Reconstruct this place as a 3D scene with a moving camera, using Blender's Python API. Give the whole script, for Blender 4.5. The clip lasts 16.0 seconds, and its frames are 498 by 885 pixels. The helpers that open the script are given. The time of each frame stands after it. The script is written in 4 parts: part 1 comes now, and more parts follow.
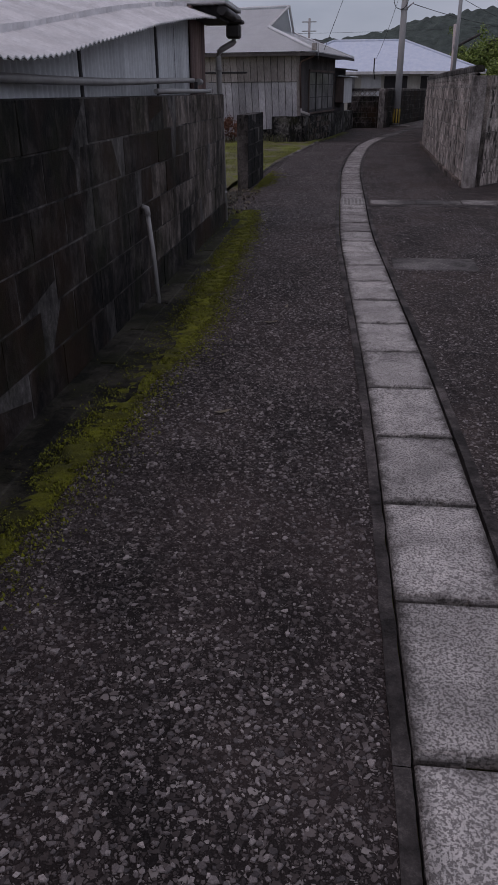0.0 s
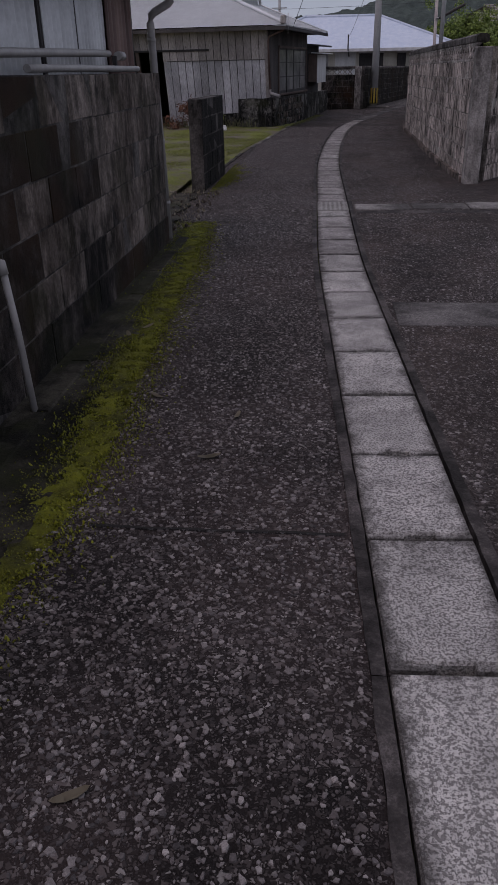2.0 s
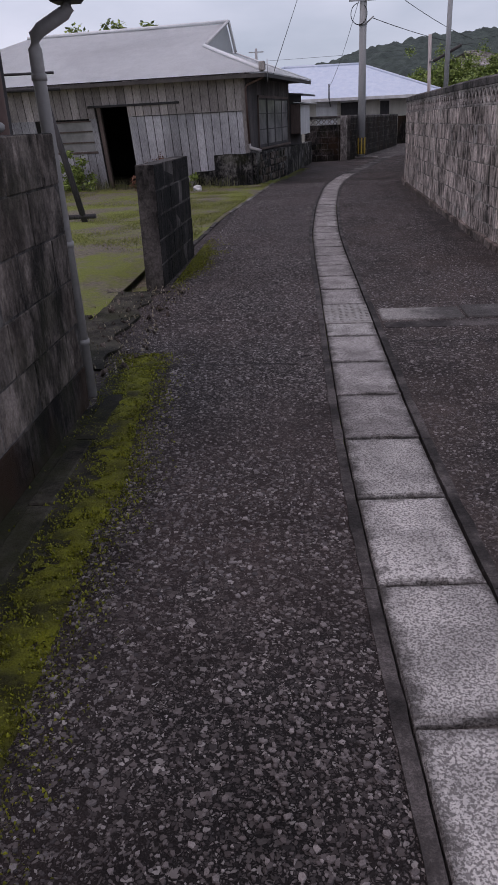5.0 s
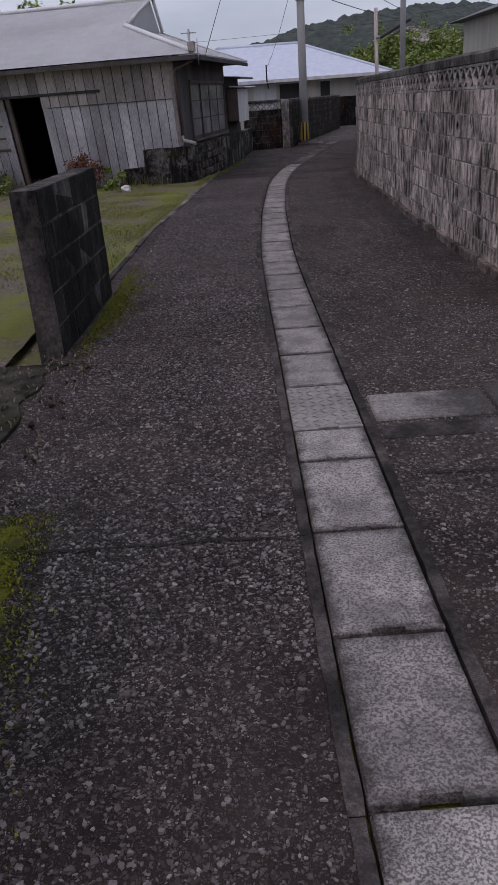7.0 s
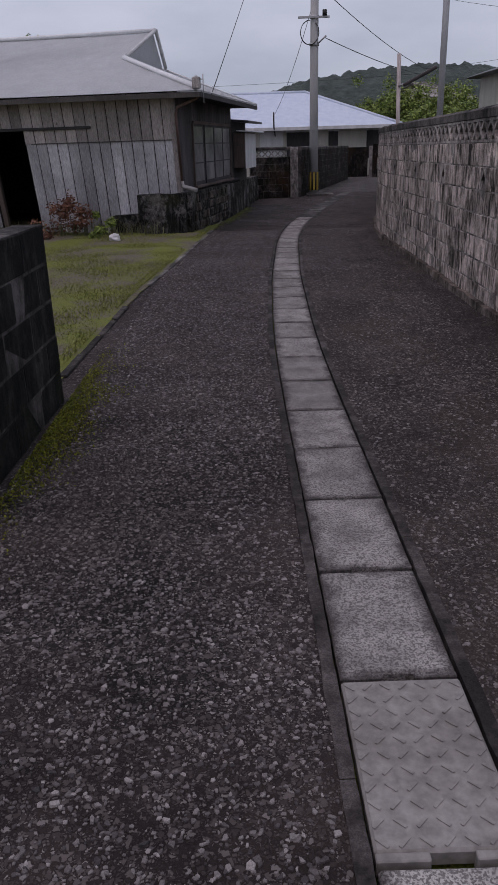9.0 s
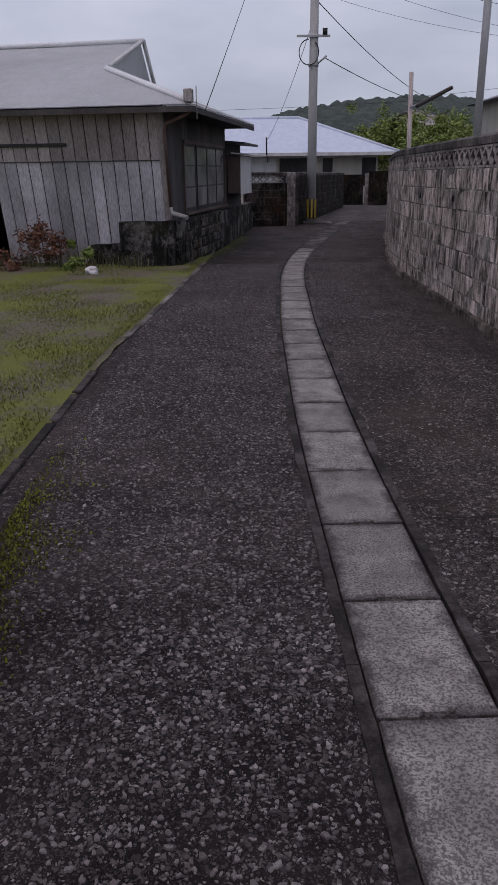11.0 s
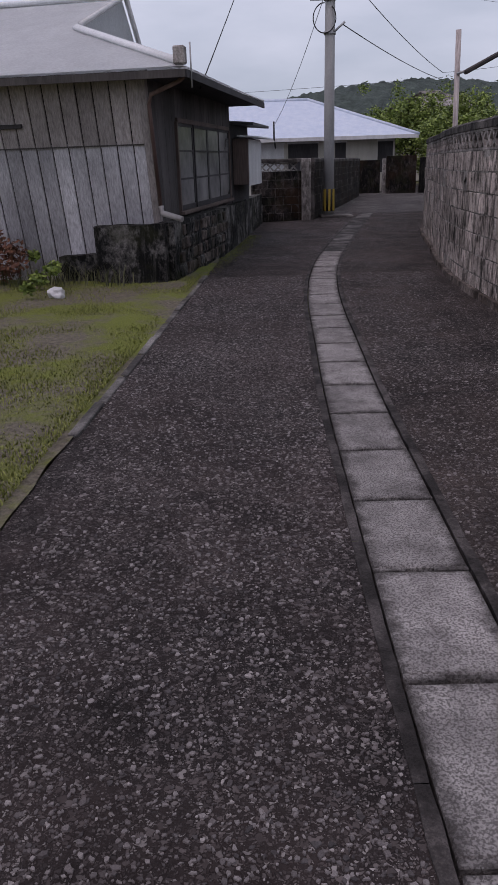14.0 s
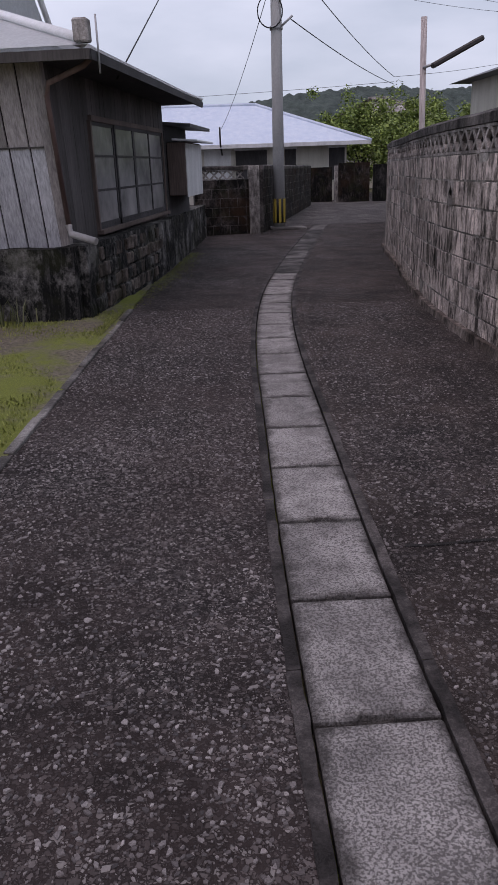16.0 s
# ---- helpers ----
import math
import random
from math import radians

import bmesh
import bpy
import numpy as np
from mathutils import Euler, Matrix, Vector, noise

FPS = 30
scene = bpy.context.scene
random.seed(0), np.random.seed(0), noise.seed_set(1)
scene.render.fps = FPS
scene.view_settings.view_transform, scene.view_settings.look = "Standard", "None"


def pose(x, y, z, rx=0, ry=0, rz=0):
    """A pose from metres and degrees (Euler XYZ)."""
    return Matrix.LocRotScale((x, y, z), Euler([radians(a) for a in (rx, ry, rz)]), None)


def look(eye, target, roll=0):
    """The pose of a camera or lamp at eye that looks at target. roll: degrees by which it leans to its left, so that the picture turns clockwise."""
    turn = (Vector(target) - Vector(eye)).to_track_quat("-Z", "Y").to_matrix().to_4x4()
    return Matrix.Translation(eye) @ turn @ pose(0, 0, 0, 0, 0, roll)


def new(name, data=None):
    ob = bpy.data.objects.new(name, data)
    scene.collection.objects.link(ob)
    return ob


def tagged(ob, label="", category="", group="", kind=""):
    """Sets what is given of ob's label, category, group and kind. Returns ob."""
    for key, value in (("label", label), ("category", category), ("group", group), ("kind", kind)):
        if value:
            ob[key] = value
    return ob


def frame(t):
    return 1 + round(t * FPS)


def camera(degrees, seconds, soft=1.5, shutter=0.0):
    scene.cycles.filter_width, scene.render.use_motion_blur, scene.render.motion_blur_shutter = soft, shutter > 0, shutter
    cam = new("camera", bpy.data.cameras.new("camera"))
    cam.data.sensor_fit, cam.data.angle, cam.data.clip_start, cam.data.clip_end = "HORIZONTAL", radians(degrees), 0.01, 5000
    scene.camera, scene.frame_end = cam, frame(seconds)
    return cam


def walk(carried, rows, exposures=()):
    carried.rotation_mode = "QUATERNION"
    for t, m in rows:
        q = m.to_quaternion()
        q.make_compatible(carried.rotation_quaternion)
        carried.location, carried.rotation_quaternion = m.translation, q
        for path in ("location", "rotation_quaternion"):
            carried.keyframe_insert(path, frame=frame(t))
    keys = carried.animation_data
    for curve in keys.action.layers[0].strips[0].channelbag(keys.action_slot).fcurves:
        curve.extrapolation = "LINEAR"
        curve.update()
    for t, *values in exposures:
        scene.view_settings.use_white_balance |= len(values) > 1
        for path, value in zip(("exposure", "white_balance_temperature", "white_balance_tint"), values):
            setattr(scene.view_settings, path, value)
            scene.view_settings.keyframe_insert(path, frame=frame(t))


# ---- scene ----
cam = camera(36.9, 16.0, 1.2)
PATH = [
    (0, (0.037, -0.242, 1.234), (-0.19, 1.549, 0.372), -0.3),
    (0.5, (0.028, 0.309, 1.216), (-0.148, 2.105, 0.353), -0.4),
    (1, (0.03, 0.869, 1.205), (-0.12, 2.66, 0.329), -1.0),
    (1.5, (0.028, 1.422, 1.186), (-0.128, 3.208, 0.299), -1.4),
    (2, (-0.006, 1.974, 1.192), (-0.182, 3.751, 0.292), -1.1),
    (2.5, (-0.06, 2.543, 1.183), (-0.26, 4.321, 0.289), -1.4),
    (3, (-0.087, 3.117, 1.159), (-0.332, 4.903, 0.295), -2.1),
    (3.5, (-0.123, 3.706, 1.159), (-0.396, 5.508, 0.335), -2.9),
    (4, (-0.16, 4.086, 1.17), (-0.429, 5.899, 0.37), -2.6),
    (4.5, (-0.181, 4.52, 1.166), (-0.397, 6.341, 0.368), -2.5),
    (5, (-0.192, 5.014, 1.176), (-0.347, 6.843, 0.38), -2.8),
    (5.2, (-0.19, 5.232, 1.168), (-0.323, 7.062, 0.373), -3.0),
    (7.3, (-0.204, 7.38, 1.281), (-0.23, 9.194, 0.439), -4.1),
    (7.5, (-0.211, 7.623, 1.259), (-0.232, 9.44, 0.423), -3.8),
    (8, (-0.222, 8.207, 1.236), (-0.239, 10.032, 0.417), -3.6),
    (8.5, (-0.251, 8.734, 1.233), (-0.264, 10.572, 0.445), -2.8),
    (9, (-0.285, 9.216, 1.224), (-0.292, 11.073, 0.483), -1.7),
    (9.5, (-0.303, 9.739, 1.189), (-0.304, 11.613, 0.492), -1.3),
    (11.8, (-0.473, 11.814, 1.165), (-0.42, 13.693, 0.482), -0.9),
    (12, (-0.469, 11.993, 1.167), (-0.42, 13.871, 0.482), -1.2),
    (12.5, (-0.476, 12.489, 1.168), (-0.436, 14.364, 0.475), -1.3),
    (13, (-0.439, 13.025, 1.151), (-0.42, 14.899, 0.454), -1.7),
    (13.5, (-0.459, 13.557, 1.134), (-0.45, 15.43, 0.433), -1.8),
    (14, (-0.481, 14.054, 1.131), (-0.471, 15.924, 0.423), -1.9),
    (14.5, (-0.462, 14.564, 1.138), (-0.432, 16.433, 0.426), -1.7),
    (15, (-0.388, 15.126, 1.116), (-0.322, 16.995, 0.407), -1.7),
    (15.5, (-0.309, 15.578, 1.11), (-0.208, 17.448, 0.407), -1.8),
    (16, (-0.253, 16.01, 1.116), (-0.126, 17.881, 0.421), -2.0),
]
walk(cam, [(t, look(eye, target, roll)) for t, eye, target, roll in PATH],
     [(0, -0.3, 6950, 44), (3.5, 0.02, 6950, 44), (5, 0.3, 6950, 44), (9, 0.02, 6950, 44), (12.5, 0.06, 6950, 44), (16, 0.42, 6950, 44)])

# ---- world and sun: bright overcast ----
world = bpy.data.worlds.new("overcast_sky")
scene.world = world
world.use_nodes = True
wn, wl = world.node_tree.nodes, world.node_tree.links
bg = wn["Background"]
sky = wn.new("ShaderNodeTexSky")
sky.sky_type, sky.sun_disc = "NISHITA", False
sky.sun_elevation, sky.sun_rotation, sky.air_density, sky.dust_density = radians(68), radians(215), 1.0, 4.0
wtc = wn.new("ShaderNodeTexCoord")
wmap = wn.new("ShaderNodeMapping")
wmap.inputs["Scale"].default_value = (1.6, 1.6, 5.0)
cloud = wn.new("ShaderNodeTexNoise")
cloud.inputs["Scale"].default_value, cloud.inputs["Detail"].default_value = 1.7, 6
cramp = wn.new("ShaderNodeValToRGB")
cramp.color_ramp.elements[0].position, cramp.color_ramp.elements[0].color = 0.3, (2.95, 4.4, 4.95, 1)
cramp.color_ramp.elements[1].position, cramp.color_ramp.elements[1].color = 0.7, (5.2, 6.95, 7.5, 1)
wmix = wn.new("ShaderNodeMix")
wmix.data_type = "RGBA"
wmix.inputs[0].default_value = 0.88
wl.new(wtc.outputs["Generated"], wmap.inputs[0])
wl.new(wmap.outputs[0], cloud.inputs["Vector"])
wl.new(cloud.outputs["Fac"], cramp.inputs[0])
wl.new(sky.outputs[0], wmix.inputs[6])
wl.new(cramp.outputs[0], wmix.inputs[7])
wl.new(wmix.outputs[2], bg.inputs[0])
bg.inputs[1].default_value = 0.1
sun = new("sun", bpy.data.lights.new("sun", "SUN"))
sun.data.energy, sun.data.angle, sun.data.color = 0.6, radians(40), (1, 0.97, 0.93)
sun.matrix_world = look((-14, -20, 60), (0, 0, 0))


# ---- materials ----
class Mat:
    """A node material with short helpers."""

    def __init__(self, name, rough=0.8, metal=0.0):
        self.m = bpy.data.materials.new(name)
        self.m.use_nodes = True
        self.n, self.l = self.m.node_tree.nodes, self.m.node_tree.links
        self.b = self.n["Principled BSDF"]
        self.b.inputs["Roughness"].default_value = rough
        self.b.inputs["Metallic"].default_value = metal
        self.b.inputs["Specular IOR Level"].default_value = 0.35
        self.tc = self.n.new("ShaderNodeTexCoord")
        geo = self.n.new("ShaderNodeNewGeometry")
        self.place, self.normal, self.island = geo.outputs["Position"], geo.outputs["Normal"], geo.outputs["Random Per Island"]
        self.rand = self.n.new("ShaderNodeObjectInfo").outputs["Random"]

    def at(self, scale=(1, 1, 1), turn=0):
        mp = self.n.new("ShaderNodeMapping")
        mp.inputs["Scale"].default_value = scale
        mp.inputs["Rotation"].default_value = (0, 0, turn)
        self.l.new(self.place, mp.inputs[0])
        return mp.outputs[0]

    def noise(self, scale, detail=4, vec=None, rough=0.6):
        x = self.n.new("ShaderNodeTexNoise")
        x.inputs["Scale"].default_value, x.inputs["Detail"].default_value, x.inputs["Roughness"].default_value = scale, detail, rough
        self.l.new(vec if vec else self.place, x.inputs["Vector"])
        return x.outputs["Fac"]

    def voronoi(self, scale, feature="F1", vec=None):
        x = self.n.new("ShaderNodeTexVoronoi")
        x.feature = feature
        x.inputs["Scale"].default_value = scale
        self.l.new(vec if vec else self.place, x.inputs["Vector"])
        return x

    def ramp(self, fac, *stops):
        r = self.n.new("ShaderNodeValToRGB")
        e = r.color_ramp.elements
        while len(e) < len(stops):
            e.new(0.5)
        for q, (p, c) in zip(e, stops):
            q.position = p
            q.color = (c, c, c, 1) if isinstance(c, (int, float)) else (*c, 1)
        self.l.new(fac, r.inputs[0])
        return r.outputs[0]

    def mix(self, fac, a, b, how="MIX"):
        x = self.n.new("ShaderNodeMix")
        x.data_type, x.blend_type = "RGBA", how
        for i, v in ((0, fac), (6, a), (7, b)):
            sock = x.inputs[i]
            if isinstance(v, (int, float)):
                sock.default_value = v if i == 0 else (v, v, v, 1)
            elif isinstance(v, tuple):
                sock.default_value = (*v, 1)
            else:
                self.l.new(v, sock)
        return x.outputs[2]

    def math(self, op, a, b=0.0):
        x = self.n.new("ShaderNodeMath")
        x.operation = op
        for sock, v in ((x.inputs[0], a), (x.inputs[1], b)):
            if isinstance(v, (int, float)):
                sock.default_value = v
            else:
                self.l.new(v, sock)
        return x.outputs[0]

    def z(self):
        x = self.n.new("ShaderNodeSeparateXYZ")
        self.l.new(self.place, x.inputs[0])
        return x.outputs[2]

    def done(self, colour, bump=None, strength=0.4, dist=0.01, rough=None):
        if isinstance(colour, tuple):
            self.b.inputs["Base Color"].default_value = (*colour, 1)
        else:
            self.l.new(colour, self.b.inputs["Base Color"])
        if rough is not None:
            self.l.new(rough, self.b.inputs["Roughness"])
        if bump is not None:
            x = self.n.new("ShaderNodeBump")
            x.inputs["Strength"].default_value, x.inputs["Distance"].default_value = strength, dist
            self.l.new(bump, x.inputs["Height"])
            self.l.new(x.outputs[0], self.b.inputs["Normal"])
        return self.m


def asphalt(name, base, pale, tint, share):
    """Worn asphalt: stone chips of mixed size and shade lying in a dark binder."""
    k = Mat(name, 0.8)
    k.b.inputs["Specular IOR Level"].default_value = 0.12
    body, relief = None, None
    fine = k.noise(230, 3)
    binder = k.mix(k.ramp(fine, (0.35, 0.0), (0.65, 1.0)), (base * 0.16, base * 0.14, base * 0.14), (base * 0.75, base * 0.68, base * 0.67))
    body = binder
    for scale, keep in ((105, 0.3), (52, share)):
        warp = k.mix(0.01, k.place, k.voronoi(70).outputs["Color"], "ADD")
        v = k.voronoi(scale, vec=warp)
        q = k.n.new("ShaderNodeSeparateColor")
        k.l.new(v.outputs["Color"], q.inputs[0])
        edge = k.voronoi(scale, "DISTANCE_TO_EDGE", warp).outputs["Distance"]
        rim = k.math("SUBTRACT", edge, k.math("MULTIPLY", q.outputs[1], 0.16))
        there = k.math("MULTIPLY", k.ramp(rim, (0.02, 0.0), (0.08, 1.0)), k.ramp(q.outputs[2], (keep - 0.02, 0.0), (keep + 0.02, 1.0)))
        shade = k.ramp(q.outputs[0], (0.0, (base * 1.2, base * 1.1, base * 1.1)), (0.45, (pale * 0.33, pale * 0.285, pale * 0.275)), (0.85, (pale * 0.7, pale * 0.62, pale * 0.6)), (1.0, (pale * 1.5, pale * 1.4, pale * 1.34)))
        body = k.mix(there, body, shade)
        relief = there if relief is None else k.math("MAXIMUM", relief, there)
    body = k.mix(k.ramp(k.noise(0.9, 7, rough=0.65), (0.36, 0.05), (0.68, 0.6)), body, tint)
    body = k.mix(0.9, body, k.ramp(k.noise(1.9, 8, rough=0.7), (0.34, 0.45), (0.66, 1.35)), "MULTIPLY")
    return k.done(body, k.mix(0.4, relief, fine), 0.9, 0.008)


def concrete(name, dark, light, rain=0.6, moss=0.0, rust=0.0, chips=0.0, rough=0.85, scale=1.0, low=0.44, high=0.58, tall=1.0):
    """Weathered concrete, streaked by rain, each block with stains of its own."""
    k = Mat(name, rough)
    k.b.inputs["Specular IOR Level"].default_value = 0.15
    own = k.mix(1.0, k.place, k.math("MULTIPLY", k.rand, 0.9), "ADD")
    mp = k.n.new("ShaderNodeMapping")
    mp.inputs["Scale"].default_value = (2.2, 2.2, 0.9 * tall)
    k.l.new(own, mp.inputs[0])
    streak = k.noise(4.2 * scale, 8, mp.outputs[0], 0.7)
    run = k.noise(3.0 * scale, 8, k.at((2.4, 2.4, 0.22 * tall)), 0.7)
    blot = k.noise(1.3 * scale, 9, rough=0.72)
    fine = k.noise(48, 6, rough=0.75)
    fall = k.math("MAXIMUM", k.ramp(streak, (low, 0.0), (high, 1.0)), k.ramp(run, (low + 0.06, 0.0), (high + 0.06, 0.7)))
    even = k.ramp(blot, (low, 0.0), (high, 1.0))
    col = k.mix(k.mix(rain, even, fall), dark, light)
    col = k.mix(0.7, col, k.ramp(blot, (0.35, 0.4), (0.65, 1.3)), "MULTIPLY")
    col = k.mix(0.4, col, k.ramp(k.rand, (0.0, 0.6), (1.0, 1.3)), "MULTIPLY")
    col = k.mix(0.8, col, k.ramp(fine, (0.3, 0.4), (0.7, 1.5)), "MULTIPLY")
    if rust:
        col = k.mix(k.math("MULTIPLY", k.ramp(k.noise(1.1, 6), (0.47, 0.0), (0.65, 1.0)), rust), col, (0.03, 0.015, 0.008))
    if moss:
        col = k.mix(k.math("MULTIPLY", k.ramp(k.noise(2.4, 7), (0.5, 0.0), (0.64, 1.0)), moss), col, (0.022, 0.024, 0.01))
    if chips:
        sp = k.voronoi(270)
        g = k.n.new("ShaderNodeSeparateColor")
        k.l.new(sp.outputs["Color"], g.inputs[0])
        col = k.mix(k.math("MULTIPLY", k.ramp(g.outputs[0], (0.45, 0.0), (0.6, 1.0)), chips), col, (0.035, 0.032, 0.031))
    return k.done(col, k.mix(0.5, fine, k.noise(160, 2)), 0.8, 0.008)


def lid_concrete(name, dull, pale):
    """Exposed-aggregate slab: dark pits in pale cement, dirt gathered along the worn margins."""
    k = Mat(name, 0.88)
    k.b.inputs["Specular IOR Level"].default_value = 0.12
    own = k.mix(1.0, k.place, k.math("MULTIPLY", k.rand, 7.0), "ADD")
    col = k.mix(k.ramp(k.noise(5, 6, own, 0.65), (0.38, 0.0), (0.62, 1.0)), dull, pale)
    pits = k.math("MAXIMUM", k.ramp(k.noise(125, 3, own, 0.6), (0.5, 0.0), (0.57, 1.0)), k.ramp(k.noise(190, 2, own), (0.56, 0.0), (0.62, 0.8)))
    col = k.mix(k.math("MULTIPLY", pits, 0.7), col, (0.07, 0.063, 0.062))
    q = k.n.new("ShaderNodeSeparateXYZ")
    k.l.new(k.tc.outputs["Object"], q.inputs[0])
    across = k.math("SUBTRACT", 0.17, k.math("ABSOLUTE", q.outputs[0]))
    along = k.math("SUBTRACT", 0.3, k.math("ABSOLUTE", k.math("SUBTRACT", q.outputs[1], 0.3)))
    rim = k.math("ADD", k.math("MINIMUM", across, along), k.math("MULTIPLY", k.math("SUBTRACT", k.noise(11, 6, own, 0.7), 0.5), 0.16))
    col = k.mix(k.ramp(rim, (0.0, 0.8), (0.045, 0.0)), col, (0.05, 0.045, 0.043))
    col = k.mix(0.5, col, k.ramp(k.rand, (0.0, 0.72), (1.0, 1.2)), "MULTIPLY")
    return k.done(col, k.mix(0.5, k.math("SUBTRACT", 1.0, pits), k.noise(60, 5, rough=0.7)), 0.9, 0.006)


def chip_stone(name):
    """Crushed stone, each chip with a grey of its own."""
    k = Mat(name, 0.75)
    k.b.inputs["Specular IOR Level"].default_value = 0.25
    col = k.ramp(k.island, (0.0, (0.045, 0.04, 0.041)), (0.5, (0.13, 0.115, 0.114)), (0.88, (0.22, 0.2, 0.196)), (1.0, (0.34, 0.31, 0.3)))
    fine = k.noise(260, 4)
    col = k.mix(0.8, col, k.ramp(fine, (0.3, 0.55), (0.7, 1.35)), "MULTIPLY")
    col = k.mix(k.ramp(k.noise(1.1, 6, rough=0.65), (0.45, 0.0), (0.7, 0.45)), col, (0.075, 0.055, 0.05))
    return k.done(col, fine, 0.5, 0.003)


def timber(name, a, b, rand=True):
    """Weathered upright boards: grain, rain marks, a shade of its own for every board."""
    k = Mat(name, 0.88)
    grain = k.noise(9, 8, k.at((7, 7, 0.35)), 0.7)
    blot = k.noise(1.6, 5, k.at((1, 1, 0.5)))
    col = k.mix(k.ramp(grain, (0.2, 0.0), (0.74, 1.0)), a, b)
    col = k.mix(0.8, col, k.ramp(blot, (0.3, 0.5), (0.7, 1.25)), "MULTIPLY")
    if rand:
        col = k.mix(0.8, col, k.ramp(k.rand, (0.0, 0.6), (1.0, 1.3)), "MULTIPLY")
    knot = k.voronoi(2.3, vec=k.at((1.6, 1.6, 0.8)))
    col = k.mix(k.ramp(knot.outputs["Distance"], (0.03, 0.7), (0.07, 0.0)), col, (0.02, 0.016, 0.014))
    return k.done(col, grain, 0.5, 0.006)


def metal(name, a, b, rough=0.5, shine=0.0, streaks=0.3):
    k = Mat(name, rough, shine)
    n1, n2 = k.noise(2.2, 7, k.at((1.5, 1.5, 0.3))), k.noise(28, 4)
    col = k.mix(k.ramp(n1, (0.35, 0.0), (0.7, 1.0)), a, b)
    col = k.mix(streaks, col, k.ramp(n2, (0.3, 0.6), (0.7, 1.2)), "MULTIPLY")
    return k.done(col, n2, 0.1, 0.003)


def leafy(name, dark, light):
    k = Mat(name, 0.6)
    col = k.mix(k.island, dark, light)
    col = k.mix(0.6, col, k.ramp(k.noise(1.3, 3), (0.3, 0.55), (0.7, 1.25)), "MULTIPLY")
    k.b.inputs["Transmission Weight"].default_value = 0.0
    return k.done(col)


M_ROAD = asphalt("asphalt_left", 0.036, 0.24, (0.066, 0.047, 0.044), 0.5)
M_ROAD2 = asphalt("asphalt_right", 0.04, 0.22, (0.08, 0.058, 0.05), 0.55)
M_ROAD3 = asphalt("asphalt_far", 0.08, 0.25, (0.15, 0.14, 0.135), 0.5)
M_LID = lid_concrete("lid_concrete", (0.38, 0.365, 0.35), (0.6, 0.575, 0.55))
M_LIDMID = lid_concrete("grey_lid_concrete", (0.25, 0.235, 0.228), (0.44, 0.415, 0.4))
M_LIDOLD = concrete("dirty_lid_concrete", (0.045, 0.042, 0.04), (0.16, 0.15, 0.145), 0.0, chips=0.5)
M_CHIP = chip_stone("road_chips")
M_RIM = concrete("rim_concrete", (0.026, 0.023, 0.022), (0.1, 0.088, 0.085), 0.1, chips=0.5, scale=2.5)
M_SOIL = concrete("damp_soil", (0.012, 0.011, 0.008), (0.05, 0.045, 0.035), 0.0, moss=0.8, scale=2.0)
M_BAND = concrete("pale_concrete", (0.1, 0.094, 0.09), (0.25, 0.238, 0.226), 0.1, chips=0.4)
M_DARKW = concrete("dark_block", (0.006, 0.005, 0.005), (0.12, 0.1, 0.092), 0.5, moss=0.4, rust=0.9, low=0.5, high=0.66)
M_POST = concrete("black_block", (0.005, 0.005, 0.005), (0.07, 0.063, 0.06), 0.55, moss=0.3, low=0.5, high=0.68)
M_RWALL = concrete("streaked_block", (0.03, 0.025, 0.022), (0.62, 0.52, 0.47), 0.8, moss=0.3, low=0.44, high=0.55, scale=1.5, tall=0.65)
M_MORTAR = concrete("mortar", (0.08, 0.07, 0.064), (0.5, 0.46, 0.42), 0.5, moss=0.3)
M_MIDW = concrete("brown_grey_block", (0.018, 0.015, 0.013), (0.3, 0.245, 0.218), 0.6, moss=0.4, rust=0.4, low=0.44, high=0.62)
M_LATTICE = concrete("openwork_concrete", (0.14, 0.125, 0.115), (0.48, 0.43, 0.4), 0.6)
M_DMORTAR = concrete("dark_mortar", (0.01, 0.009, 0.009), (0.14, 0.125, 0.118), 0.5, moss=0.3)
M_PLAIN = concrete("grey_concrete", (0.11, 0.1, 0.094), (0.38, 0.35, 0.33), 0.6)
M_FOUND = concrete("low_wall_concrete", (0.008, 0.008, 0.008), (0.2, 0.19, 0.18), 0.4, moss=0.5, scale=1.8, low=0.5, high=0.62)
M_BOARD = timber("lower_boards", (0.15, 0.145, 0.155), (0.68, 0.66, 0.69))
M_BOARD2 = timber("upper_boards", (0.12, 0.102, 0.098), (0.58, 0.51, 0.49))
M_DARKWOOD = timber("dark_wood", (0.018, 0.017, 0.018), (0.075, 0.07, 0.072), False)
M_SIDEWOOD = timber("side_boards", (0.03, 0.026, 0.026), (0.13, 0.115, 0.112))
M_SASH = timber("grey_sash_wood", (0.03, 0.027, 0.025), (0.1, 0.09, 0.085), False)
M_BROWNWOOD = timber("brown_wood", (0.06, 0.043, 0.038), (0.17, 0.125, 0.11), False)
M_ROOF = metal("grey_roof_paint", (0.66, 0.68, 0.69), (0.74, 0.76, 0.77), 0.6)
M_BLUE = metal("pale_blue_roof", (0.48, 0.56, 0.68), (0.6, 0.66, 0.75), 0.5)
M_SHEET = metal("grey_sheet", (0.45, 0.455, 0.47), (0.68, 0.685, 0.7), 0.5, 0.1)
M_OLDROOF = metal("dull_sheet_roof", (0.5, 0.5, 0.505), (0.68, 0.68, 0.685), 0.6, 0.1)
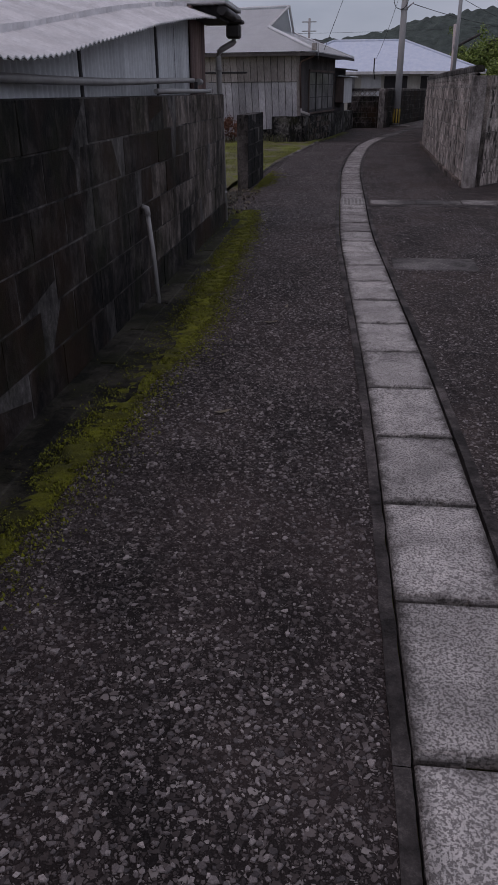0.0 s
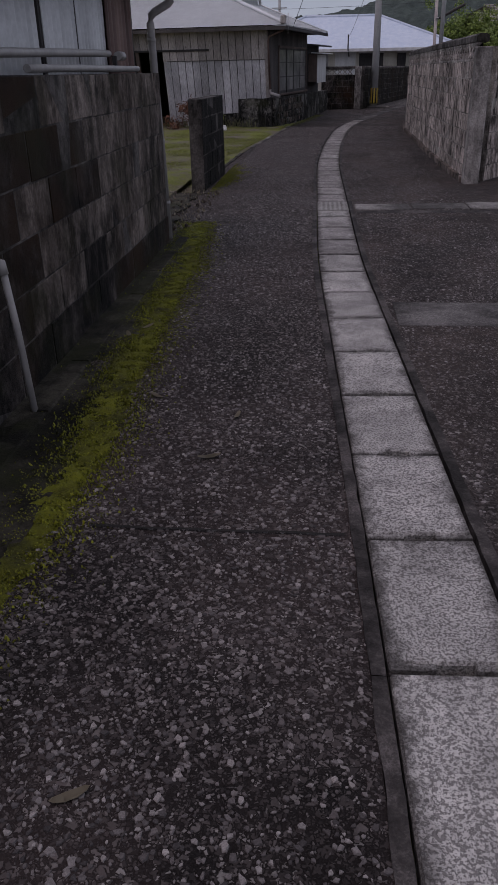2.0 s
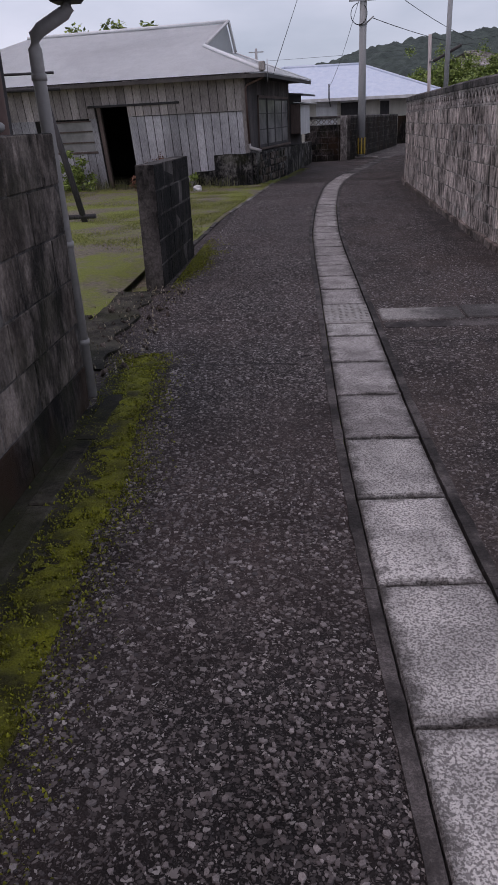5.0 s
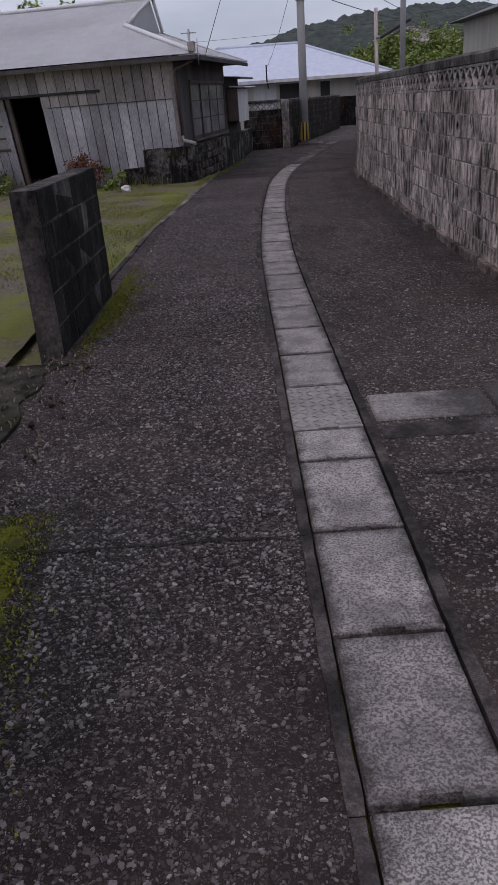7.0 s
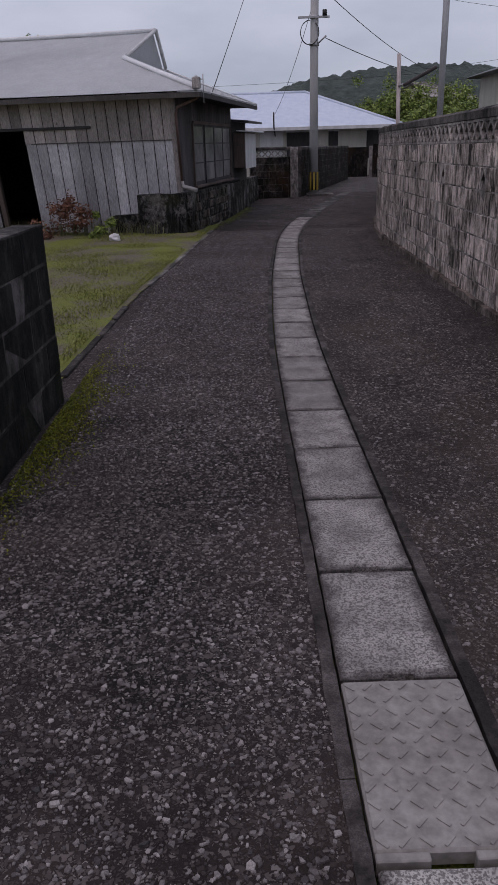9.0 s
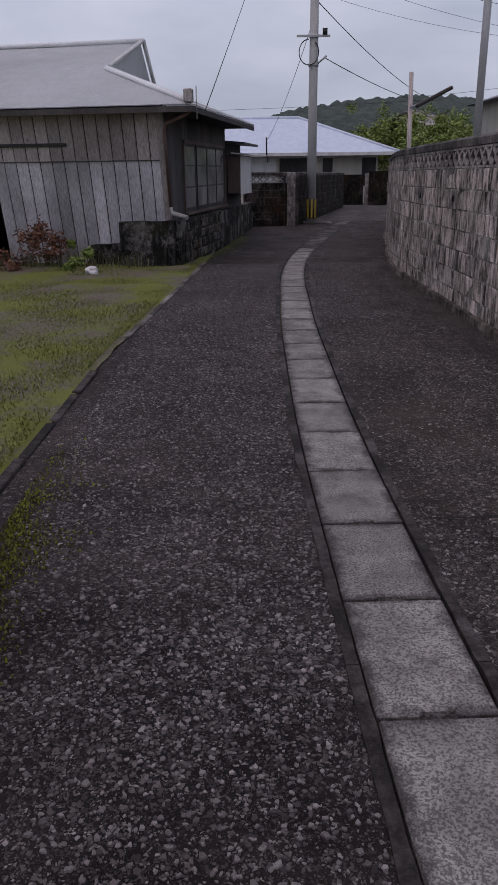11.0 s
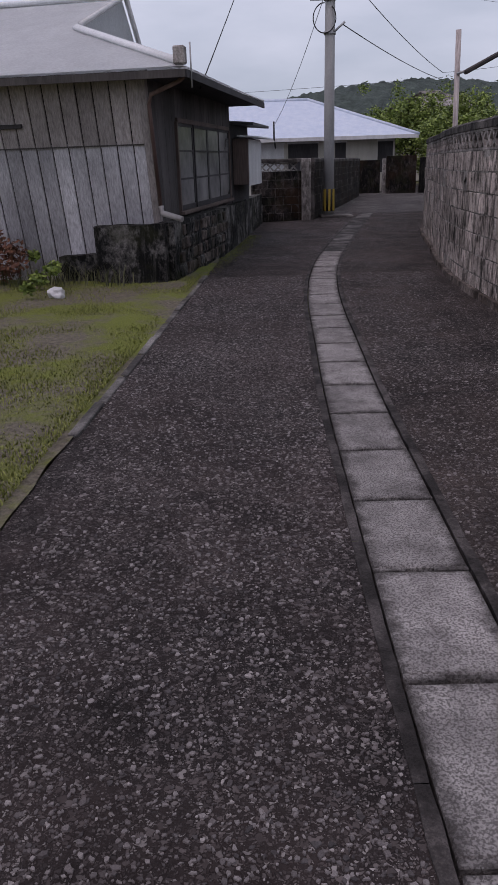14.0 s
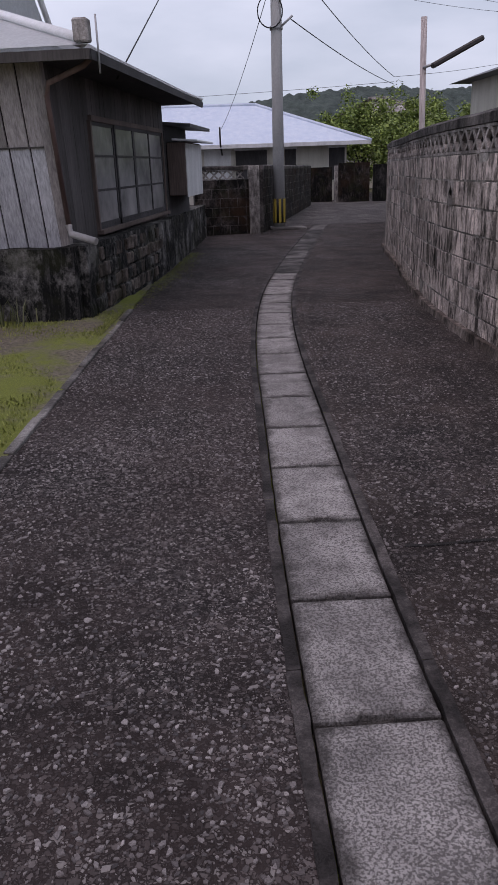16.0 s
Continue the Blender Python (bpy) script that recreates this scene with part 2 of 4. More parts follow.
M_RUST = metal("red_brown_sheet", (0.1, 0.058, 0.052), (0.26, 0.17, 0.15), 0.7)
M_PVC = metal("grey_plastic_pipe", (0.26, 0.245, 0.24), (0.38, 0.36, 0.35), 0.45)
M_GUTTER = metal("brown_plastic", (0.02, 0.016, 0.016), (0.05, 0.042, 0.04), 0.5)
M_POLE = metal("pole_concrete", (0.3, 0.3, 0.3), (0.44, 0.435, 0.425), 0.8)
M_STEEL = metal("galvanised_steel", (0.3, 0.305, 0.31), (0.44, 0.445, 0.45), 0.5, 0.3)
M_PLATE = metal("chequer_plate", (0.2, 0.187, 0.172), (0.33, 0.315, 0.3), 0.6, 0.1, 0.8)
M_BLACK = metal("black_rubber", (0.012, 0.012, 0.012), (0.025, 0.025, 0.025), 0.6)
M_YELLOW = metal("yellow_band", (0.35, 0.25, 0.04), (0.5, 0.36, 0.06), 0.6)
M_CREAM = metal("cream_render", (0.42, 0.39, 0.33), (0.55, 0.52, 0.46), 0.85)
M_WHITE = metal("white_paint", (0.5, 0.5, 0.5), (0.68, 0.68, 0.68), 0.6)
M_DTILE = metal("dark_tiles", (0.05, 0.05, 0.055), (0.1, 0.1, 0.105), 0.5)
# near-black: paints in the shade of gaps, holes and interiors; also colours road joints
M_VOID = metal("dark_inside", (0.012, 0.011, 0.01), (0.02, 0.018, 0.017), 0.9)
M_LEAF = leafy("leaves", (0.06, 0.1, 0.02), (0.27, 0.36, 0.08))
M_GRASSB = leafy("grass_blades", (0.1, 0.115, 0.025), (0.25, 0.27, 0.07))
M_WEED = leafy("weed_blades", (0.05, 0.06, 0.025), (0.16, 0.16, 0.08))
M_REDLEAF = leafy("red_leaves", (0.09, 0.03, 0.02), (0.2, 0.09, 0.05))
M_DRY = leafy("dry_leaves", (0.1, 0.08, 0.05), (0.3, 0.26, 0.19))


def make_glass():
    k = Mat("window_glass", 0.12)
    k.b.inputs["Specular IOR Level"].default_value = 0.5
    n = k.noise(1.4, 5)
    # blotchy grey base colour paints in the panes' pale reflection
    return k.done(k.ramp(n, (0.35, (0.17, 0.168, 0.17)), (0.65, (0.36, 0.35, 0.345))))


def make_yard():
    k = Mat("yard_ground", 0.95)
    n1, n2, n3 = k.noise(0.9, 9, rough=0.7), k.noise(26, 8, rough=0.75), k.noise(140, 5)
    soil = k.mix(k.ramp(n2, (0.35, 0.0), (0.65, 1.0)), (0.06, 0.05, 0.036), (0.2, 0.175, 0.135))
    grass = k.mix(k.ramp(n3, (0.3, 0.0), (0.7, 1.0)), (0.06, 0.075, 0.013), (0.2, 0.23, 0.04))
    col = k.mix(k.ramp(n1, (0.45, 0.0), (0.56, 1.0)), soil, grass)
    return k.done(col, k.mix(0.5, n2, n3), 0.8, 0.02)


def make_moss():
    k = Mat("moss", 0.95)
    n1, n2 = k.noise(5, 7), k.noise(150, 4)
    col = k.mix(k.ramp(n1, (0.36, 0.0), (0.64, 1.0)), (0.035, 0.034, 0.007), (0.17, 0.18, 0.008))
    col = k.mix(0.6, col, k.ramp(n2, (0.3, 0.5), (0.7, 1.3)), "MULTIPLY")
    return k.done(col, n2, 1.0, 0.012)


def make_hill():
    k = Mat("forest_canopy", 0.95)
    v = k.voronoi(0.22)
    n1 = k.noise(0.5, 6)
    col = k.mix(v.outputs["Distance"], (0.07, 0.096, 0.082), (0.034, 0.048, 0.045))
    col = k.mix(0.7, col, k.ramp(n1, (0.3, 0.55), (0.7, 1.3)), "MULTIPLY")
    return k.done(col, n1, 1.0, 1.0)


M_MOSSB = leafy("moss_tips", (0.045, 0.047, 0.006), (0.22, 0.235, 0.01))
M_GLASS, M_YARD, M_MOSS, M_HILL = make_glass(), make_yard(), make_moss(), make_hill()


# ---- building helpers ----
def mesh_of(name, bm, material):
    me = bpy.data.meshes.new(name)
    bmesh.ops.recalc_face_normals(bm, faces=bm.faces)
    bm.to_mesh(me)
    bm.free()
    me.materials.append(material)
    return me


def part(name, bm, material, parent=None, label="", m=None):
    """Links a bmesh as one mesh object, under parent if given."""
    ob = new(name, mesh_of(name, bm, material))
    if parent is not None:
        ob.parent = parent
    if m is not None:
        ob.matrix_basis = m
    if label:
        ob["label"] = label
    return ob


def thing(name, label, category, m=None, group="", kind=""):
    ob = new(name)
    if m is not None:
        ob.matrix_basis = m
    return tagged(ob, label, category, group, kind)


def add_box(bm, lo, hi, bevel=0.0, m=None):
    c = [(a + b) / 2 for a, b in zip(lo, hi)]
    s = [abs(b - a) for a, b in zip(lo, hi)]
    mat = Matrix.Translation(c) @ Matrix.Diagonal((*s, 1))
    got = bmesh.ops.create_cube(bm, size=1, matrix=(m @ mat) if m is not None else mat)["verts"]
    if bevel:
        edges = list({e for v in got for e in v.link_edges})
        bmesh.ops.bevel(bm, geom=edges, offset=bevel, segments=1, affect="EDGES")


def box(lo, hi, bevel=0.0, m=None):
    bm = bmesh.new()
    add_box(bm, lo, hi, bevel, m)
    return bm


def add_tube(bm, pts, r, sides=10, r2=None):
    """A round tube along points."""
    pts = [Vector(p) for p in pts]
    rings = []
    for i, p in enumerate(pts):
        d = (pts[min(i + 1, len(pts) - 1)] - pts[max(i - 1, 0)]).normalized()
        a = d.cross(Vector((0.31, 0.17, 0.93)) if abs(d.z) < 0.95 else Vector((1, 0, 0))).normalized()
        b = d.cross(a)
        rad = r if r2 is None else r + (r2 - r) * i / (len(pts) - 1)
        rings.append([bm.verts.new(p + rad * (math.cos(q) * a + math.sin(q) * b)) for q in [2 * math.pi * j / sides for j in range(sides)]])
    for u, v in zip(rings, rings[1:]):
        for j in range(sides):
            f = bm.faces.new((u[j], u[(j + 1) % sides], v[(j + 1) % sides], v[j]))
            f.smooth = True
    bm.faces.new(rings[0][::-1])
    bm.faces.new(rings[-1])


def tube(pts, r, sides=10, r2=None):
    bm = bmesh.new()
    add_tube(bm, pts, r, sides, r2)
    return bm


def lerp(table, y):
    """A broken line through a table of (y, value)."""
    for (a, p), (b, q) in zip(table, table[1:]):
        if y <= b:
            return p + (q - p) * (y - a) / (b - a)
    return table[-1][1]


def smooth(table, y):
    """The same with its corners rounded."""
    return sum(lerp(table, y + d) for d in (-0.8, -0.4, 0, 0.4, 0.8)) / 5


def G(y):
    """Height of the ground along the lane."""
    return -0.16 - 0.006 * min(max(y, -20), 60)


def strip(xs_of, y0, y1, step, lift=0.0, rough=0.0, down=0.12, cols=1):
    """A sheet between two edges, station by station, with skirts down its sides."""
    bm = bmesh.new()
    rows = []
    n = max(2, round((y1 - y0) / step))
    for i in range(n + 1):
        y = y0 + (y1 - y0) * i / n
        a, b = xs_of(y)
        row = [bm.verts.new((a, y, G(y) + lift - down))]
        for c in range(cols + 1):
            x = a + (b - a) * c / cols
            row.append(bm.verts.new((x, y, G(y) + lift + rough * noise.noise((x * 1.7, y * 1.7, 3.0)))))
        row.append(bm.verts.new((b, y, G(y) + lift - down)))
        rows.append(row)
    for u, v in zip(rows, rows[1:]):
        for j in range(len(u) - 1):
            bm.faces.new((u[j], u[j + 1], v[j + 1], v[j]))
    return bm


# ---- the lane ----
DITCH = [(-5, 0.33), (1.6, 0.245), (3.4, 0.2), (6.3, 0.06), (8, -0.02), (10.4, -0.045), (12.2, -0.06), (13.7, -0.08), (15.2, -0.08),
         (18.7, 0.03), (19.8, 0.11), (21.6, 0.2), (23.6, 0.39), (25.5, 0.67), (29.15, 1.42), (33.9, 2.5), (38, 3.5)]
WIDE = 0.345
YARD = [(9, -1.62), (13.7, -1.6), (17.4, -1.48), (19, -1.33), (21.5, -1.14), (24.9, -0.86), (28, -0.62), (33, -0.1), (38, 0.2)]


def ditch(y):
    return smooth(DITCH, y)


ground = part("ground", strip(lambda y: (-900, 900), -60, 1500, 60, -0.06, 0, 0.3), M_YARD)
tagged(ground, "bare earth and thin grass ground", "ground", kind="structure")
road = thing("road", "worn dark asphalt lane with exposed stone chips", "road", kind="structure")
part("asphalt", strip(lambda y: (-6.0 if y < 9.2 or y > 33 else smooth(YARD, y), ditch(y) - 0.046), -6, 36, 0.3, 0, 0.0, cols=8), M_ROAD, road)
part("asphalt", strip(lambda y: (ditch(y) + WIDE + 0.046, 11.0), -6, 36, 0.3, 0, 0.0, cols=10), M_ROAD2, road)
part("asphalt", strip(lambda y: (-8, 16), 36, 60, 1, 0, 0.006, cols=6), M_ROAD3, road)
gutter = thing("drain", "concrete lidded drain running along the lane", "drain", kind="structure")
for side in (0, 1):
    y, k = -5.0, 0
    while y < 35.9:
        y2 = min(y + 1.2, 36)
        off = (lambda yy: (ditch(yy) - 0.048 + 0.008 * noise.noise((yy * 6, 1, side)), ditch(yy) - 0.007 + 0.006 * noise.noise((yy * 9, 5, side)))) if side == 0 else (lambda yy: (ditch(yy) + WIDE + 0.007 + 0.006 * noise.noise((yy * 9, 5, side)), ditch(yy) + WIDE + 0.048 + 0.008 * noise.noise((yy * 6, 1, side))))
        part("drain_rim", strip(off, y + 0.0015, y2 - 0.0015, 0.05, 0.006, 0.006, 0.3), M_RIM, gutter)
        y = y2
part("drain_floor", strip(lambda y: (ditch(y) - 0.02, ditch(y) + WIDE + 0.02), -5, 36, 0.5, -0.16, 0, 0.02), M_VOID, gutter)


def lid_mesh(length, name, material, chequer=False):
    """One drain lid: chamfered slab with a finger slot at its near end."""
    bm = bmesh.new()
    w, h, s = WIDE / 2 - 0.002, 0.05, 0.05
    add_box(bm, (-w, 0.028, -h), (w, length - 0.009, 0), 0.007)
    add_box(bm, (-w, 0.004, -h), (-s, 0.028, 0), 0.003)
    add_box(bm, (s, 0.004, -h), (w, 0.028, 0), 0.003)
    if chequer:
        for i in range(7):
            for j in range(11):
                a = radians(45 if (i + j) % 2 else -45)
                m = pose(-0.15 + i * 0.05, 0.05 + j * 0.051, 0.0015) @ Matrix.Rotation(a, 4, "Z")
                add_box(bm, (-0.017, -0.004, -0.002), (0.017, 0.004, 0.002), 0, m)
    return mesh_of(name, bm, material)


LID = lid_mesh(0.6, "lid", M_LID)
LID_MID = lid_mesh(0.6, "lid", M_LIDMID)
LID_OLD = lid_mesh(0.6, "lid", M_LIDOLD)
LID_SHORT = lid_mesh(0.337, "lid", M_LID)
LID_STEEL = lid_mesh(0.6, "steel_lid", M_PLATE, True)


def lay_lid(me, y, length):
    xa, xb = ditch(y) + WIDE / 2, ditch(y + length) + WIDE / 2
    ob = new(me.name, me)
    ob.parent = gutter
    a = math.degrees(math.atan2(xa - xb, length))
    ob.matrix_basis = pose(xa, y, G(y) + 0.003 + random.uniform(-0.002, 0.004), -0.35 + random.uniform(-0.3, 0.3), random.uniform(-0.5, 0.5), a)
    return ob


for i in range(-1, 42):
    y = 10.967 + 0.6 * i
    if i == -1:
        lay_lid(LID_STEEL, y, 0.6)["label"] = "worn steel chequer plate lid"
    else:
        lay_lid(LID_MID if y < 26 else LID_OLD, y, 0.6)
lay_lid(LID_SHORT, 10.03, 0.337)
for i in range(1, 25):
    lay_lid(LID_MID if i < 4 else LID, 10.03 - 0.6 * i, 0.6)



def road_chips(name, edges, y0, y1, n, seed):
    """Crushed stone standing a few millimetres proud of the worn binder."""
    rg = np.random.default_rng(seed)
    y = rg.uniform(y0, y1, n)
    f = rg.random(n)
    x = np.array([a + (b - a) * q for (a, b), q in zip((edges(v) for v in y), f)])
    keep = np.array([0.6 * noise.noise((u * 0.9, v * 0.9, 7)) + 0.62 > q for u, v, q in zip(x, y, rg.random(n))])
    x, y = x[keep], y[keep]
    n = len(x)
    r = 0.0036 + 0.0125 * rg.beta(1.3, 3.0, n)
    h = r * rg.uniform(0.1, 0.36, n)
    turn, stretch = rg.uniform(0, 6.28, n), rg.uniform(0.5, 1.0, n)
    tx, ty = rg.normal(0, 0.09, n), rg.normal(0, 0.09, n)
    ring = np.arange(5) * 2 * math.pi / 5 + rg.normal(0, 0.28, (n, 5))
    rad = r[:, None] * rg.uniform(0.75, 1.2, (n, 5))
    u, v = rad * np.cos(ring), rad * np.sin(ring) * stretch[:, None]
    c, s = np.cos(turn)[:, None], np.sin(turn)[:, None]
    dx, dy = u * c - v * s, u * s + v * c
    g = np.array([G(q) for q in y])[:, None]
    low = np.stack([x[:, None] + dx, y[:, None] + dy, np.broadcast_to(g - 0.003, dx.shape)], -1)
    top = np.stack([x[:, None] + dx * 0.8, y[:, None] + dy * 0.8, g + h[:, None] + 0.001 + tx[:, None] * dx + ty[:, None] * dy], -1)
    co = np.concatenate([low, top], 1).reshape(-1, 3)
    pat = [(5, 6, 7, 8, 9)] + [(j, (j + 1) % 5, 5 + (j + 1) % 5, 5 + j) for j in range(5)]
    faces = [tuple(10 * i + q for q in p) for i in range(n) for p in pat]
    me = bpy.data.meshes.new(name)
    me.from_pydata(co.tolist(), [], faces)
    me.materials.append(M_CHIP)
    return tagged(new(name, me), "grey stone chips standing out of worn asphalt", "gravel", kind="stuff")


road_chips("road_chips", lambda v: (-1.0 if v < 9.6 else -1.35, ditch(v) - 0.055), 0.6, 24.0, 95000, 3)
road_chips("road_chips", lambda v: (ditch(v) + WIDE + 0.055, ditch(v) + WIDE + 1.25), 0.6, 24.0, 52000, 4)

# paving joints across the lane
joints = thing("paving_joint", "dark joints across the asphalt", "joint", kind="structure")
for y, a, z in ((9.4, -1.35, -0.12), (4.03, -0.75, 0.1), (4.03, 0.66, 3.2), (14.0, 0.4, 1.85), (18.5, 0.5, 1.9), (9.83, 0.4, 2.8)):
    bm = bmesh.new()
    n = 24
    for i in range(n):
        u, v = a + (z - a) * i / n, a + (z - a) * (i + 1) / n
        p, q = 0.02 * noise.noise((u * 5, y, 0)), 0.02 * noise.noise((v * 5, y, 0))
        w = 0.005 + 0.003 * noise.noise((u * 11, y, 3))
        bm.faces.new([bm.verts.new((s, y + t, G(y) + 0.009)) for s, t in ((u, p - w), (v, q - w), (v, q + w), (u, p + w))])
    part("joint", bm, M_VOID, joints)

# cross drain towards the gateway, and a concrete patch
cross = thing("cross_drain", "pale concrete slabs across the lane mouth", "drain", kind="structure")
for i in range(4):
    x = 0.37 + 0.62 * i
    part("slab", box((x, 10.42 + 0.03 * i, G(10.6) - 0.1), (x + 0.6, 10.76 + 0.05 * i, G(10.6) + 0.012), 0.008), M_BAND, cross)
part("kerb", box((0.37, 10.2, G(10.6) - 0.1), (2.9, 10.37, G(10.6) + 0.006), 0.008), M_RIM, cross)
patch = part("concrete_patch", box((0.47, 6.3, G(6.5) - 0.1), (1.2, 6.78, G(6.5) + 0.007), 0.004), M_LIDOLD)
tagged(patch, "worn pale concrete patch set into the asphalt", "pavement", kind="structure")


# ---- block walls ----
def block_mesh(name, w, d, h, material, bevel=0.006):
    return mesh_of(name, box((-w / 2, -d / 2, -h / 2), (w / 2, d / 2, h / 2), bevel), material)


def pierced_mesh(name, w, d, h, material):
    """An openwork block: a frame with crossed bars and a centre ring."""
    bm = bmesh.new()
    t = 0.022
    add_box(bm, (-w / 2, d / 2 - 0.05, -h / 2), (w / 2, d / 2, -h / 2 + t))
    add_box(bm, (-w / 2, d / 2 - 0.05, h / 2 - t), (w / 2, d / 2, h / 2))
    a, ln = math.atan2(h - t, w - t), math.hypot(h - t, w - t) / 2 - 0.008
    for sgn in (1, -1):
        add_box(bm, (-ln, d / 2 - 0.036 - 0.003 * sgn, -0.017), (ln, d / 2 - 0.004 * (sgn > 0), 0.017), 0, Matrix.Rotation(sgn * a, 4, "Y"))
    return mesh_of(name, bm, material)


def diamond_mesh(name, w, d, h, material):
    """A block with a diamond-shaped hole and a small cross in it."""
    bm = bmesh.new()
    outer = [(-w / 2, -h / 2), (w / 2, -h / 2), (w / 2, h / 2), (-w / 2, h / 2)]
    inner = [(0, -h * 0.4), (w * 0.36, 0), (0, h * 0.4), (-w * 0.36, 0)]
    ring = []
    for y in (-d / 2, d / 2):
        ring.append(([bm.verts.new((x, y, z)) for x, z in outer], [bm.verts.new((x, y, z)) for x, z in inner]))
    for o, q in ring:
        for j in range(4):
            n = (j + 1) % 4
            bm.faces.new((o[j], o[n], q[n]))
            bm.faces.new((o[j], q[n], q[j]))
    for j in range(4):
        n = (j + 1) % 4
        bm.faces.new((ring[0][0][j], ring[0][0][n], ring[1][0][n], ring[1][0][j]))
        bm.faces.new((ring[0][1][j], ring[0][1][n], ring[1][1][n], ring[1][1][j]))
    return mesh_of(name, bm, material)


class Line:
    """A broken line in plan, walked by its length."""

    def __init__(self, pts):
        self.p = [Vector(q) for q in pts]
        self.s = [0.0]
        for a, b in zip(self.p, self.p[1:]):
            self.s.append(self.s[-1] + (b - a).length)
        self.length = self.s[-1]

    def at(self, d):
        for i in range(len(self.p) - 1):
            if d <= self.s[i + 1] or i == len(self.p) - 2:
                a, b = self.p[i], self.p[i + 1]
                q = a + (b - a) * (d - self.s[i]) / (self.s[i + 1] - self.s[i])
                return q, math.degrees(math.atan2(b.y - a.y, b.x - a.x))


def rounded(pts, step=0.4):
    """A line through pts with its corners softened."""
    ln = Line(pts)
    n = int(ln.length / step)
    out = []
    for i in range(n + 1):
        d = ln.length * i / n
        q = sum((ln.at(min(max(d + o, 0), ln.length))[0] for o in (-0.9, -0.45, 0, 0.45, 0.9)), Vector((0, 0))) / 5
        out.append(q if 0 < i < n else ln.at(d)[0])
    return out


def block_wall(name, label, pts, courses, mats, thick=0.12, solid=None, bond=0.5, jitter=0.003, top_open=False, holes=(), base=0.0, bl=0.4, course=0.2, coping=True, gap=0.01, later=None):
    """A wall of separate hollow blocks over a mortar core; its line runs along the middle of its thickness."""
    wall = thing(name, label, "wall", kind="structure")
    ln = Line(pts)
    mat, mortar = mats
    full = block_mesh("block", bl - gap, thick, course - gap, mat, gap * 0.5)
    half = block_mesh("block", bl / 2 - gap, thick, course - gap, mat, gap * 0.5)
    full2, half2 = (block_mesh("block", bl * q - gap, thick, course - gap, later[0], gap * 0.5) for q in (1, 0.5)) if later else (full, half)
    lattice = pierced_mesh("openwork_block", bl / 2 - 0.004, thick, course - 0.006, M_LATTICE)
    hole = diamond_mesh("diamond_block", bl / 2 - 0.012, thick, course - 0.012, M_LATTICE)
    rows = courses - (1 if top_open else 0)
    core = bmesh.new()
    n = max(2, int(ln.length / 0.4))
    prev = None
    hz = base + course * rows
    for i in range(n + 1):
        q, a = ln.at(ln.length * i / n)
        nx, ny = -math.sin(radians(a)), math.cos(radians(a))
        ring = []
        for sx, z in ((-1, base - 0.3), (1, base - 0.3), (1, hz), (-1, hz)):
            w = sx * (thick / 2 - 0.003)
            ring.append(core.verts.new((q.x + nx * w, q.y + ny * w, G(q.y) + z)))
        if prev:
            for j in range(4):
                core.faces.new((prev[j], prev[(j + 1) % 4], ring[(j + 1) % 4], ring[j]))
        else:
            core.faces.new(ring)
        prev = ring
    core.faces.new(prev[::-1])
    part("core", core, mortar, wall)
    for c in range(courses):
        opened = top_open and c == courses - 1
        d = 0.0
        if opened:
            while d + bl / 2 <= ln.length + 0.01:
                q, a = ln.at(d + bl / 4)
                ob = new("openwork_block", lattice)
                ob.parent = wall
                ob.matrix_basis = pose(q.x, q.y, G(q.y) + base + course * (c + 0.5), 0, 0, a)
                d += bl / 2
            continue
        first = c % 2 == 1 and bond
        while d < ln.length - 0.05:
            w = bl / 2 if (first or d + bl > ln.length + 0.02) else bl
            first = False
            q, a = ln.at(d + w / 2)
            second = later and q.y + random.uniform(-1.2, 1.2) > later[1] and c > 0
            ob = new("block", (full2 if second else full) if w == bl else (half2 if second else half))
            ob.parent = wall
            nx, ny = -math.sin(radians(a)), math.cos(radians(a))
            o = random.uniform(-jitter, jitter)
            ob.matrix_basis = pose(q.x + nx * o, q.y + ny * o, G(q.y) + base + course * (c + 0.5), random.uniform(-0.5, 0.5), random.uniform(-0.25, 0.25), a + random.uniform(-0.5, 0.5))
            d += w
    for d, c in holes:
        q, a = ln.at(d)
        nx, ny = -math.sin(radians(a)), math.cos(radians(a))
        ob = new("diamond_block", hole)
        ob.parent = wall
        ob.matrix_basis = pose(q.x + nx * 0.02, q.y + ny * 0.02, G(q.y) + base + course * (c + 0.5), 0, 0, a)
        # flat black plate paints the shade of a deep hole
        bm = box((-bl * 0.17, thick * 0.5 - 0.006, -course * 0.34), (bl * 0.17, thick * 0.5 + 0.005, course * 0.34))
        part("hole_back", bm, M_VOID, wall, m=pose(q.x, q.y, G(q.y) + base + course * (c + 0.5), 0, 0, a))
    if coping:
        bm = bmesh.new()
        prev = None
        for i in range(n + 1):
            q, a = ln.at(ln.length * i / n)
            nx, ny = -math.sin(radians(a)), math.cos(radians(a))
            wob = 0.008 * noise.noise((q.x * 3, q.y * 3, 1))
            ring = []
            for sx, z in ((-1, 0.002), (1, 0.002), (1, 0.07), (0.5, 0.095), (-0.5, 0.095), (-1, 0.07)):
                w = sx * (thick / 2 + 0.012)
                ring.append(bm.verts.new((q.x + nx * w, q.y + ny * w, G(q.y) + base + course * courses + z + (wob if z > 0.01 else 0))))
            if prev:
                for j in range(6):
                    bm.faces.new((prev[j], prev[(j + 1) % 6], ring[(j + 1) % 6], ring[j]))
            else:
                bm.faces.new(ring)
            prev = ring
